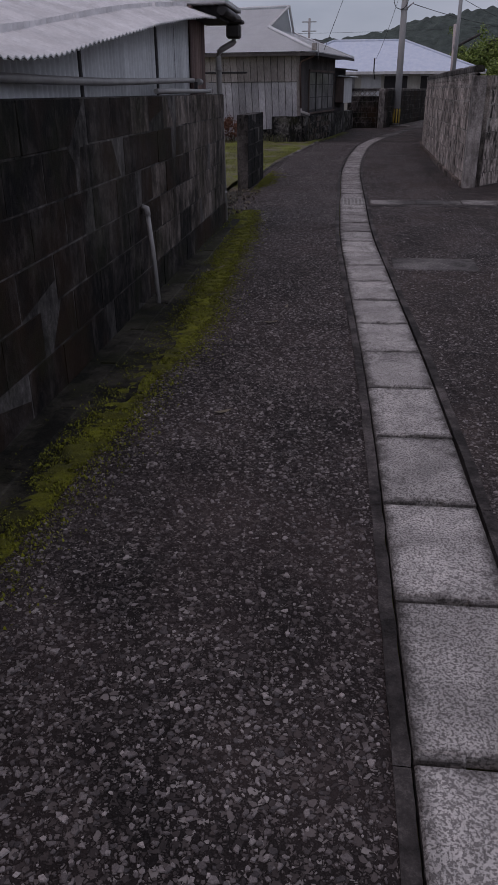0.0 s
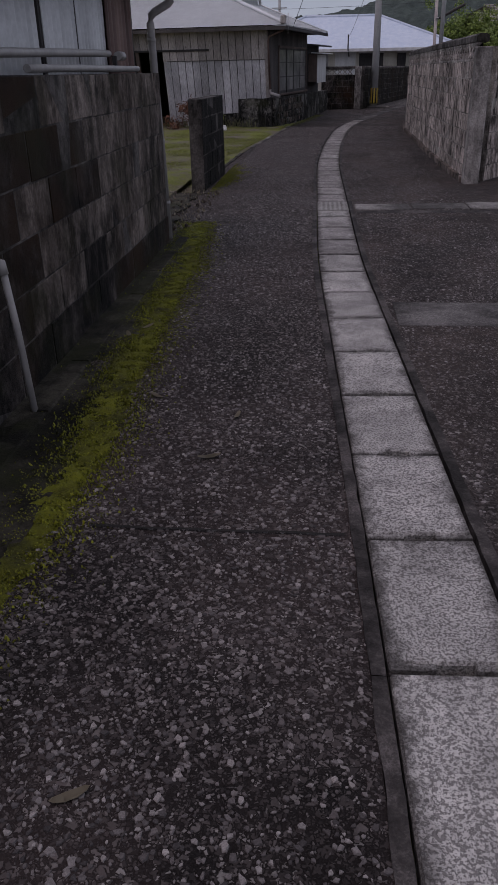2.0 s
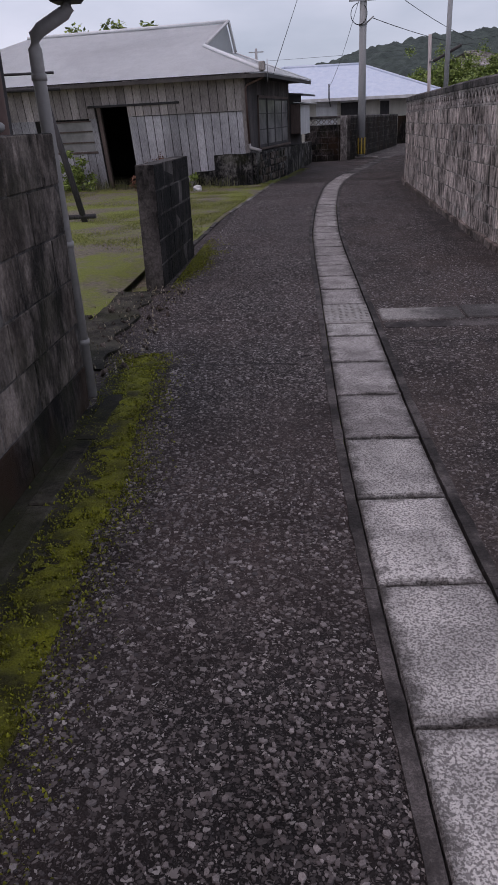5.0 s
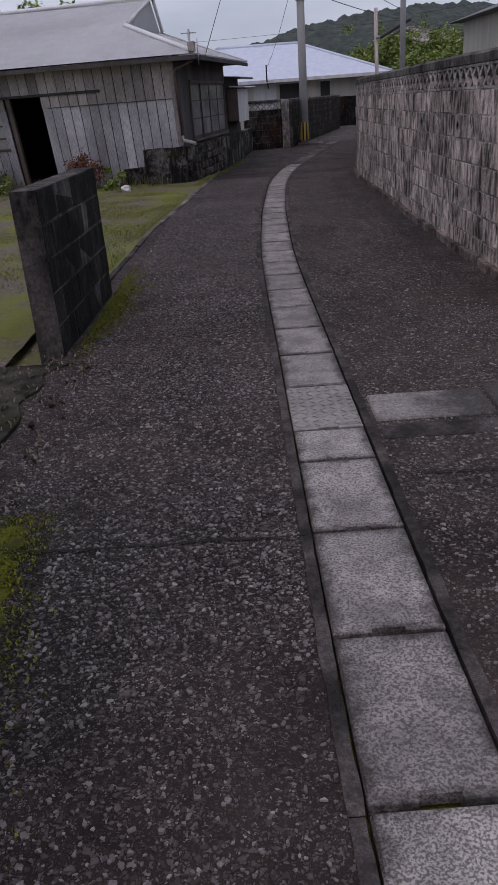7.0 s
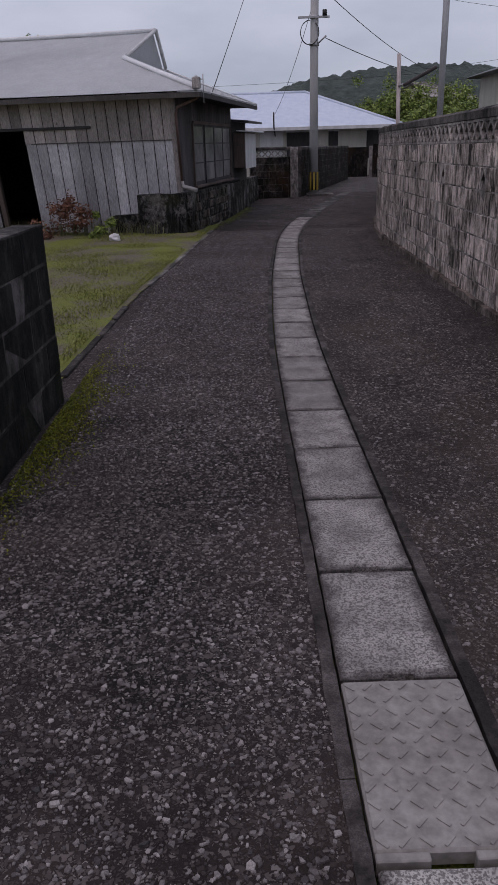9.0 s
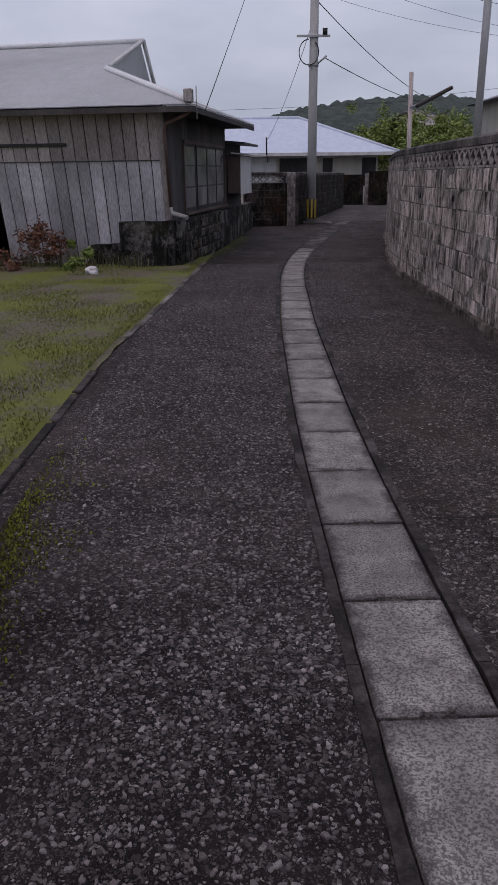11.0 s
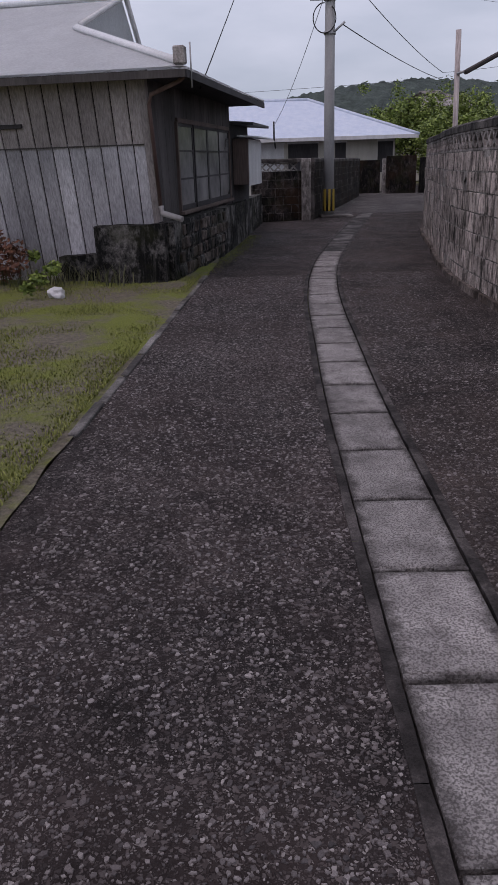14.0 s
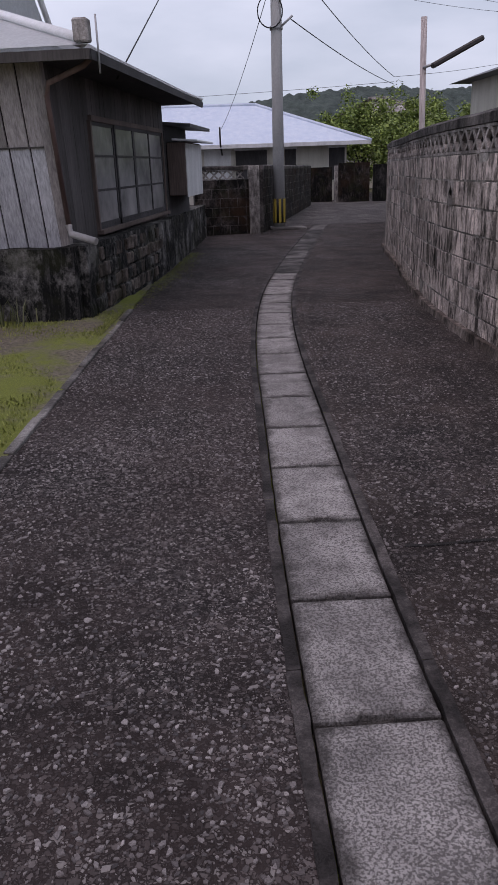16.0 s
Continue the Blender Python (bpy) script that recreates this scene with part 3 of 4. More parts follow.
        bm.faces.new(prev[::-1])
        part("coping", bm, M_DMORTAR, wall, "dark mossy mortar coping")
    return wall


WL = -1.44
block_wall("wall_left", "stained dark concrete block wall with rain streaks", [(WL, -4.0), (WL, 8.74)], 6, (M_DARKW, M_DMORTAR), 0.15, coping=False, course=0.228, bl=0.455, gap=0.007, later=(M_MIDW, 5.8))
block_wall("wall_stub", "short blackened concrete block wall beside the yard entrance", [(-1.57, 11.85), (-1.53, 13.65)], 5, (M_POST, M_DMORTAR), 0.17, course=0.215, bl=0.45, coping=False, gap=0.011)
RIGHT = rounded([(1.93, 12.62), (1.94, 16), (2.02, 19), (2.06, 21.5), (2.12, 23), (2.48, 25.3), (2.86, 27), (3.2, 29.3), (4.4, 33.2), (6.2, 38.5)])
block_wall("wall_right", "rain-streaked concrete block wall topped with openwork blocks", RIGHT, 8, (M_RWALL, M_MORTAR), 0.13, top_open=True, course=0.206, bl=0.41, holes=[(2.1 + 1.6 * i, 5) for i in range(10)])
BACK = [(p.y, p.x) for p in RIGHT]
# added near-black panel: stands in for the shade seen through the openwork
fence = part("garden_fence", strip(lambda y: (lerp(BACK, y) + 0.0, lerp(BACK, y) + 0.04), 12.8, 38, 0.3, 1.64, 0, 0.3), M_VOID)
tagged(fence, "added dark panel that stands in for shade in the openwork holes", "fence", kind="structure")
pillar = part("gate_pillar", box((1.84, 12.42, G(12.5) - 0.3), (2.03, 12.62, 1.36), 0.012), M_PLAIN)
tagged(pillar, "square grey concrete gate pillar at the wall's end", "pillar", kind="structure")
block_wall("wall_gateway", "grey concrete block wall beside the gateway", [(2.1, 12.75), (2.9, 13.9), (6.5, 17.0)], 8, (M_RWALL, M_MORTAR), 0.12, coping=False)


# ---- corrugated shed behind the left wall ----
def corrugated(lo, hi, height, pitch=0.076, depth=0.018, along="y", m=None, lean=None):
    """A rippled sheet standing upright along y, or lying, by the map m."""
    bm = bmesh.new()
    n = max(2, int((hi - lo) / pitch * 6))
    rows = []
    for i in range(n + 1):
        u = lo + (hi - lo) * i / n
        w = depth / 2 * math.sin(2 * math.pi * u / pitch)
        h0, h1 = height(u) if callable(height) else height
        a, b = Vector((w, u, h0)), Vector((w, u, h1))
        rows.append([bm.verts.new((m @ q) if m is not None else q) for q in (a, b, b + Vector((-0.004, 0, 0)), a + Vector((-0.004, 0, 0)))])
    for u, v in zip(rows, rows[1:]):
        for j in range(4):
            f = bm.faces.new((u[j], u[(j + 1) % 4], v[(j + 1) % 4], v[j]))
            f.smooth = j in (0, 2)
    bm.faces.new(rows[0])
    bm.faces.new(rows[-1][::-1])
    return bm


shed = thing("shed", "old shed clad in grey and red-brown corrugated sheets", "shed")
EAVE = [(-5, 1.31), (2.9, 1.33), (3.6, 1.35), (4.1, 1.44), (5, 1.57), (6.4, 1.71), (7.5, 1.82), (8.4, 1.87), (9.8, 1.95)]
sheets = [(-4, 4.6), (4.62, 5.6), (5.58, 6.6), (6.62, 7.3), (7.28, 8.02)]
for i, (a, b) in enumerate(sheets):
    lean = 0.015 * (i % 2)
    part("wall_sheet", corrugated(a, b, lambda u: (0.6, smooth(EAVE, u) + 0.12), m=Matrix.Translation((-1.6 + lean, 0, 0))), M_SHEET, shed, "dull grey corrugated sheet")
part("wall_sheet", corrugated(8.0, 8.78, (0.6, 1.95), 0.1, 0.03, m=Matrix.Translation((-1.575, 0, 0))), M_RUST, shed, "red-brown ribbed metal sheet")
part("end_wall", corrugated(0, 3.6, (-0.3, 1.95), 0.1, 0.03, m=Matrix.Translation((-1.6, 8.76, 0)) @ Matrix.Rotation(radians(90), 4, "Z")), M_RUST, shed, "red-brown ribbed metal sheet")
part("corner_post", box((-1.66, 8.7, -0.3), (-1.57, 8.8, 1.95), 0.006), M_DARKWOOD, shed)


def low_roof():
    """Warped lean-to sheets whose edge rises along the lane."""
    bm = bmesh.new()
    rows = []
    n = 520
    for i in range(n + 1):
        y = -4 + 12.3 * i / n
        rip = 0.008 * math.sin(2 * math.pi * y / 0.076)
        z = smooth(EAVE, y) + 0.02 * noise.noise((y * 1.3, 0, 0)) + rip
        e = -1.33 + 0.02 * noise.noise((y * 0.9, 5, 0))
        rows.append([bm.verts.new(q) for q in ((e, y, z), (-2.6, y, z + 0.42), (-4.6, y, z + 1.05), (-4.6, y, z + 1.04), (e, y, z - 0.008))])
    for u, v in zip(rows, rows[1:]):
        for j in range(5):
            bm.faces.new((u[j], u[(j + 1) % 5], v[(j + 1) % 5], v[j]))
    return bm


part("low_roof", low_roof(), M_OLDROOF, shed, "warped grey corrugated sheet roof")
for y in (4.62, 6.6, 7.28):
    part("stud", box((-1.66, y - 0.02, 0.7), (-1.585, y + 0.02, smooth(EAVE, y) + 0.02), 0.003), M_DARKWOOD, shed)
part("eave_board", box((-1.6, 8.2, 1.84), (-1.3, 9.1, 1.96), 0.01), M_DARKWOOD, shed, "dark wooden eave")
part("upper_roof", box((-5.2, 8.05, 1.96), (-1.22, 9.2, 2.01), 0.01), M_OLDROOF, shed)
for x in (-4.2, -2.9):
    part("back_wall", box((x - 0.05, -4.0, -0.4), (x, 8.9, 1.9)), M_DARKWOOD, shed)

drain = thing("downpipe", "grey plastic downpipe with a dark hopper at the shed corner", "pipe")
part("hopper", box((-1.34, 8.82, 1.7), (-1.19, 8.98, 1.84), 0.02), M_GUTTER, drain, "dark brown rain hopper")
part("hopper_rim", box((-1.37, 8.79, 1.84), (-1.16, 9.01, 1.88), 0.012), M_GUTTER, drain)
part("gutter", tube([(-1.26, 9.15, 1.9), (-1.26, 8.3, 1.91), (-1.27, 8.1, 1.91)], 0.045, 12), M_GUTTER, drain)
part("pipe", tube([(-1.26, 8.9, 1.71), (-1.262, 8.9, 1.68), (-1.28, 8.9, 1.66), (-1.4, 8.9, 1.6), (-1.43, 8.9, 1.575), (-1.44, 8.9, 1.52), (-1.44, 8.9, 1.42), (-1.395, 8.9, G(9))], 0.032, 14), M_PVC, drain)
for z in (1.4, 0.62, 0.1):
    cx = -1.44 + (1.42 - z) * 0.028
    part("clip", tube([(cx, 8.9, z - 0.015), (cx, 8.9, z + 0.015)], 0.037, 14), M_PVC, drain)

rail = thing("conduit", "pair of grey plastic pipes lying along the wall top", "pipe")
part("pipe", tube([(-1.5, y, 1.275 + 0.012 * math.sin(y)) for y in np.arange(-3.9, 8.05, 0.4)], 0.022, 10), M_PVC, rail)
part("pipe", tube([(-1.44, y, 1.195 + 0.006 * math.sin(y * 1.3)) for y in np.arange(5.9, 8.35, 0.4)], 0.02, 10), M_PVC, rail)
part("cap", tube([(-1.5, 7.95, 1.275), (-1.5, 8.1, 1.275)], 0.03, 10), M_PVC, rail)
part("bracket", box((-1.52, 7.86, 1.175), (-1.49, 7.89, 1.275), 0.003), M_DARKWOOD, rail)

tap = thing("standpipe", "thin grey plastic pipe standing against the wall", "pipe")
part("pipe", tube([(-1.27, 4.95, G(5) - 0.02), (-1.3, 4.97, 0.2), (-1.325, 4.98, 0.44)], 0.016, 10), M_PVC, tap)
part("cap", tube([(-1.325, 4.98, 0.43), (-1.33, 4.98, 0.475), (-1.36, 4.98, 0.48)], 0.023, 10), M_PVC, tap)

# moss strip and rough kerb at the wall's foot
MOSS = [(-4, -1.05), (1.6, -1.0), (2.6, -0.96), (4.7, -0.78), (5.6, -0.9), (7.1, -0.93), (9.1, -1.05), (9.6, -1.2)]


def moss_bed():
    bm = bmesh.new()
    rows = []
    for i in range(700):
        y = -1 + 10.6 * i / 699
        row = []
        for j in range(13):
            f = j / 12
            out = smooth(MOSS, y) + 0.05 * noise.noise((y * 1.6, 2, 0)) + 0.012 * noise.noise((y * 23, 4, 0))
            inner = out - 0.2 + 0.06 * noise.noise((y * 1.9, 8, 0)) + 0.015 * noise.noise((y * 21, 6, 0))
            x = inner + (out - inner) * f
            h = 0.009 * math.sin(math.pi * f) + 0.012 * noise.noise((x * 16, y * 16, 0)) + 0.006 * noise.noise((x * 45, y * 45, 0)) - (0.012 if j == 0 else 0)
            row.append(bm.verts.new((x, y, G(y) + max(h, -0.006) - (0.012 if j == 12 else 0))))
        rows.append(row)
    for u, v in zip(rows, rows[1:]):
        for j in range(12):
            f = bm.faces.new((u[j], u[j + 1], v[j + 1], v[j]))
            f.smooth = True
    return bm


tagged(part("moss", moss_bed(), M_MOSS), "bright green moss strip along the wall's foot", "moss", kind="stuff")
verge = part("verge", strip(lambda y: (-1.38, smooth(MOSS, y) - 0.1 + 0.05 * noise.noise((y * 3, 5, 0))), -4, 9.4, 0.1, 0.006, 0.014, cols=8), M_SOIL)
tagged(verge, "dark damp soil along the wall's foot", "soil", kind="structure")
kerb = thing("kerb", "crumbling dark concrete kerb in the moss", "kerb", kind="structure")
for i in range(15):
    y = -1.0 + i * 0.66
    x = -1.25 + 0.03 * noise.noise((y, 0, 7))
    part("kerb_stone", box((x - 0.05, y, G(y) - 0.1), (x + 0.05, y + 0.64, G(y) + 0.012 + 0.008 * noise.noise((y * 3, 2, 2))), 0.008), M_SOIL, kerb)


# ---- the yard ----
def yard_sheet():
    bm = bmesh.new()
    rows = []
    for i in range(121):
        y = 9.0 + 17.0 * i / 120
        edge = smooth(YARD, y) - (0.0 if y > 13.8 else 0.25) + 0.03 * noise.noise((y * 3, 1, 0))
        row = []
        for j in range(41):
            x = edge - 9.0 * (j / 40) ** 1.7
            row.append(bm.verts.new((x, y, G(y) + 0.01 + 0.03 * noise.noise((x * 1.4, y * 1.4, 2)) * min(1, j / 5) + (0.02 if j > 3 else 0))))
        rows.append(row)
    for u, v in zip(rows, rows[1:]):
        for j in range(40):
            bm.faces.new((u[j], u[j + 1], v[j + 1], v[j])).smooth = True
    return bm


tagged(part("yard", yard_sheet(), M_YARD), "patchy grass and gravel yard ground", "ground", kind="structure")
edging = thing("edging", "broken pale concrete edging between yard and lane", "kerb", kind="structure")
for i in range(16):
    y = 14.2 + i * 0.62
    if i in (4, 5):
        continue
    a, b = smooth(YARD, y), smooth(YARD, y + 0.6)
    ang = math.degrees(math.atan2(a - b, 0.6))
    part("edging_stone", box((-0.03, 0, -0.1), (0.03, 0.58, 0.012 + 0.01 * (i % 3 == 0)), 0.006), M_BAND if i > 3 else M_RIM, edging, m=pose(a, y, G(y), 0, 0, ang))
doorstep = part("threshold", strip(lambda v: (-4.2, -1.5 + 0.22 * noise.noise((v * 2.5, 3, 1))), 9.35, 11.7, 0.1, 0.012, 0.03, cols=30), M_SOIL)
tagged(doorstep, "dark damp earth and broken concrete at the yard entrance", "ground", kind="structure")


def rubble(n, seed):
    """Broken bits of concrete and stone lying loose."""
    rg = random.Random(seed)
    bm = bmesh.new()
    for _ in range(n):
        x, y = rg.gauss(-1.5, 0.26), rg.uniform(9.1, 11.8)
        if x > -1.2:
            continue
        r = rg.choice((0.008, 0.012, 0.018, 0.03))
        got = bmesh.ops.create_icosphere(bm, subdivisions=1, radius=r, matrix=pose(x, y, G(y) + 0.012 + r * 0.3, rg.uniform(0, 90), rg.uniform(0, 90), rg.uniform(0, 360)) @ Matrix.Diagonal((1, rg.uniform(0.5, 0.9), rg.uniform(0.35, 0.7), 1)))["verts"]
        for v in got:
            v.co += Vector((rg.gauss(0, r * 0.16), rg.gauss(0, r * 0.16), rg.gauss(0, r * 0.1)))
    return bm


tagged(part("rubble", rubble(130, 11), M_MIDW), "loose broken concrete and stones at the yard entrance", "rubble", kind="stuff")


def tufts(name, label, n, where, h, material, spread=0.02, width=0.004):
    """Many thin bent blades in one mesh."""
    rng = random.Random(len(name) * 7 + n)
    bm = bmesh.new()
    for _ in range(n):
        x, y, z, s = where(rng)
        a, ln = rng.uniform(0, 6.28), h * s * rng.uniform(0.5, 1.2)
        dx, dy = math.cos(a), math.sin(a)
        w = width * rng.uniform(0.7, 1.4)
        b = rng.uniform(0.2, 0.9) * ln
        p = [(x - dy * w, y + dx * w, z), (x + dy * w, y - dx * w, z), (x + dx * b * 0.35 + dy * w * 0.7, y + dy * b * 0.35 - dx * w * 0.7, z + ln * 0.6),
             (x + dx * b * 0.35 - dy * w * 0.7, y + dy * b * 0.35 + dx * w * 0.7, z + ln * 0.6), (x + dx * b, y + dy * b, z + ln * 0.92)]
        v = [bm.verts.new(q) for q in p]
        bm.faces.new((v[0], v[1], v[2], v[3]))
        bm.faces.new((v[3], v[2], v[4]))
    return tagged(part(name, bm, material), label, "grass", kind="stuff")


def in_yard(rng):
    while True:
        y = rng.uniform(13.8, 24.0)
        x = smooth(YARD, y) - 0.05 - 5.0 * rng.random() ** 1.5
        if noise.noise((x * 0.6, y * 0.6, 9)) > -0.05 + 0.25 * rng.random() - 0.15:
            return x, y, G(y) + 0.026, 1


tufts("grass", "short patchy yard grass", 60000, in_yard, 0.024, M_GRASSB)


def leaf_bush(bm, rng, centre, size, n, leaf):
    """Small folded leaves gathered in clumps round a centre."""
    clumps = [(Vector(centre) + Vector((rng.gauss(0, size[0]), rng.gauss(0, size[1]), rng.gauss(0, size[2]))), rng.uniform(0.5, 1.2)) for _ in range(max(4, n // 90))]
    for _ in range(n):
        c, s = rng.choice(clumps)
        d = Vector((rng.gauss(0, 1), rng.gauss(0, 1), rng.gauss(0, 1))).normalized()
        p = c + d * s * min(size) * rng.uniform(0.3, 0.9)
        a = Vector((rng.gauss(0, 1), rng.gauss(0, 1), rng.gauss(0, 0.5))).normalized()
        b = a.cross(d + Vector((0.01, 0, 0.3))).normalized()
        ln, w = leaf * rng.uniform(0.6, 1.3), leaf * 0.32
        v = [bm.verts.new(q) for q in (p, p + a * ln * 0.5 + b * w, p + a * ln, p + a * ln * 0.5 - b * w)]
        bm.faces.new((v[0], v[1], v[2]))
        bm.faces.new((v[0], v[2], v[3]))


# ---- the old house ----
HA = 10.4
CX, CY = -1.47, 23.7
HM = pose(CX, CY, 0, 0, 0, 90 - HA)  # local x: along the lane side, local y: along the front, leftwards
HM = Matrix(((math.sin(radians(HA)), -math.cos(radians(HA)), 0, CX), (math.cos(radians(HA)), math.sin(radians(HA)), 0, CY), (0, 0, 1, 0), (0, 0, 0, 1)))
house = thing("house", "weathered single-storey wooden house with a grey hipped gable roof", "house", HM)
SIDE, FRONT, WT, SEAM = 5.0, 9.0, 2.03, 1.38
FLOORZ = -0.34
D0, D1 = 2.75, 3.55  # the open doorway


def board_mesh(name, h, w, mat):
    return mesh_of(name, box((-0.011, 0.008, 0), (0.011, w - 0.008, h), 0.003), mat)


B = 0.205
low_b, up_b = board_mesh("board", SEAM - FLOORZ, B, M_BOARD), board_mesh("board", WT - SEAM + 0.12, B, M_BOARD2)
front = thing("front_wall", "", "")
front.parent = house
LEAN = -10.0  # the front wall leans out at its top
TILT = pose(0, 0, 0.85, 0, LEAN, 0) @ pose(0, 0, -0.85)
front.matrix_basis = TILT
# near-black linings: the shade between boards is put into their colour
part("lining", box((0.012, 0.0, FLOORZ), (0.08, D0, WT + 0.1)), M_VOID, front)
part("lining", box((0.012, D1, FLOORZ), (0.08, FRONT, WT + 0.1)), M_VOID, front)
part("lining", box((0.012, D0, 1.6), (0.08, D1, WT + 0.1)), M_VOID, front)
y = 0.0
while y < FRONT - 0.1:
    door = D0 - 0.05 < y < D1 - 0.05
    win = 3.8 < y < 5.2
    if not door:
        o = new("board", low_b)
        o.parent = front
        o.matrix_basis = pose(random.uniform(-0.004, 0.004), y, FLOORZ) @ Matrix.Diagonal((1, 1, 0.55 if win else 1, 1))
    o = new("board", up_b)
    o.parent = front
    o.matrix_basis = pose(-0.016 + random.uniform(-0.004, 0.004), y, SEAM - 0.03 + (0.24 if door else 0)) @ Matrix.Diagonal((1, 1, 0.6 if door else 1, 1))
    y += B
# thin dark strip drawn as the shadow line under the overlapping upper boards
part("seam_rail", box((-0.034, 0, SEAM - 0.035), (-0.028, D0, SEAM - 0.02)), M_SIDEWOOD, front)
part("door_track", box((-0.07, 1.55, 1.585), (-0.02, D1 + 0.3, 1.63), 0.005), M_DARKWOOD, front)
part("door_post", box((-0.03, D1, FLOORZ), (0.06, D1 + 0.09, 1.6), 0.005), M_BROWNWOOD, front)
part("inner_door", box((0.35, D0 + 0.05, FLOORZ), (0.38, D0 + 0.2, 1.3), 0.004), M_BROWNWOOD, front, "half-open inner door edge")
# floor painted near-black for the unlit room behind the doorway
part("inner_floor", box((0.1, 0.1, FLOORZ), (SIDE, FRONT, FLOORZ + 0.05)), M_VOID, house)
part("back_wall", box((SIDE - 0.1, 0.0, FLOORZ), (SIDE, FRONT, WT + 0.1)), M_DARKWOOD, house)
part("end_wall", box((0.08, FRONT - 0.1, FLOORZ), (SIDE - 0.1, FRONT, WT + 0.1)), M_DARKWOOD, house)
part("window_rail", box((-0.03, 3.8, 0.55), (0.0, 5.25, 0.6), 0.004), M_BROWNWOOD, front)
wdw = part("window", box((-0.012, 3.85, 0.6), (0.0, 5.2, 1.3)), M_GLASS, front, "dark old window with thin rails")
for z in (0.8, 1.05, 1.28):
    part("glazing_bar", box((-0.03, 3.85, z), (-0.012, 5.2, z + 0.03)), M_BROWNWOOD, wdw)

# lane side: dark upright boards, a four-leaf sliding window, a hooded box
side = thing("side_wall", "", "")
side.parent = house
W0, W1, WZ0, WZ1 = 1.1, 4.7, 0.5, 1.63
# this lining too carries the gap shade as colour
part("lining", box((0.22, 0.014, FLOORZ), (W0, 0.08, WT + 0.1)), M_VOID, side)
part("lining", box((W1, 0.012, FLOORZ), (SIDE, 0.08, WT + 0.1)), M_DARKWOOD, side)
part("lining", box((W0, 0.012, FLOORZ), (W1, 0.08, WZ0)), M_DARKWOOD, side)
part("lining", box((W0, 0.012, WZ1), (W1, 0.08, WT + 0.1)), M_DARKWOOD, side)
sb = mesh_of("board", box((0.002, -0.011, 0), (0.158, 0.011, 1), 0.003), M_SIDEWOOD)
x = 0.0
while x < SIDE - 0.1:
    for z0, z1 in (((FLOORZ, WT + 0.1),) if not (W0 - 0.1 < x < W1) else ((FLOORZ, WZ0), (WZ1, WT + 0.1))):
        o = new("board", sb)
        o.parent = side
        away = max(0.0, 1 - x / W0)
        m = pose(x, 0.003 * (round(x / 0.16) % 2) if away else random.uniform(-0.003, 0.003), 0.85, 0, LEAN * away, 0) @ pose(0, 0, z0 - 0.85)
        o.matrix_basis = m @ Matrix.Diagonal((1.25 if away else 1, 1, z1 - z0, 1))
    x += 0.16
part("corner_board", box((-0.04, -0.03, FLOORZ), (0.07, 0.06, WT + 0.1), 0.006), M_BOARD2, front)
win = part("window", box((W0, -0.05, WZ1 - 0.01), (W1, 0.05, WZ1 + 0.05), 0.005), M_BROWNWOOD, side, "four-leaf wooden sliding window with grey reflection painted on its panes")
part("window_sill", box((W0 - 0.05, -0.09, WZ0 - 0.05), (W1 + 0.05, 0.05, WZ0), 0.006), M_BROWNWOOD, win)
part("jamb", box((W0 - 0.05, -0.05, WZ0), (W0, 0.05, WZ1), 0.004), M_BROWNWOOD, win)
part("jamb", box((W1, -0.05, WZ0), (W1 + 0.05, 0.05, WZ1), 0.004), M_BROWNWOOD, win)
LW = (W1 - W0) / 4
for i in range(4):
    a, b, yy = W0 + LW * i, W0 + LW * (i + 1), -0.02 if i in (0, 3) else -0.034
    bm = bmesh.new()
    for lo, hi in (((a, WZ0), (a + 0.05, WZ1)), ((b - 0.05, WZ0), (b, WZ1)), ((a, WZ0), (b, WZ0 + 0.07)), ((a, WZ1 - 0.05), (b, WZ1)),
                   ((a, WZ0 + 0.4), (b, WZ0 + 0.425)), ((a, WZ0 + 0.76), (b, WZ0 + 0.785))):
        add_box(bm, (lo[0], yy - 0.012, lo[1]), (hi[0], yy + 0.012, hi[1]))
    part("sash", bm, M_DARKWOOD, win)
    for z0, z1 in ((WZ0 + 0.07, WZ0 + 0.4), (WZ0 + 0.425, WZ0 + 0.76), (WZ0 + 0.785, WZ1 - 0.05)):
        part("pane", box((a + 0.05, yy - 0.002, z0), (b - 0.05, yy + 0.002, z1)), M_GLASS, win)
part("rear_wall", box((SIDE, -0.01, FLOORZ), (6.9, 0.08, 1.75)), M_DARKWOOD, house)
part("rear_roof", box((SIDE, -0.28, 1.74), (7.0, 3.0, 1.79), 0.005, Matrix.Rotation(radians(5), 4, "X")), M_DTILE, house, "dark lean-to roof")
annex = part("annex", box((5.1, -0.31, 0.7), (6.6, -0.02, 1.5), 0.01), M_BROWNWOOD, house, "brown boarded hanging box")
part("side_sheet", box((5.12, -0.325, 0.68), (6.6, -0.312, 1.48)), M_WHITE, annex, "pale grey sheet cladding")
part("hood", box((5.0, -0.42, 1.53), (6.7, -0.02, 1.56), 0.005, Matrix.Rotation(radians(4), 4, "X")), M_ROOF, annex)


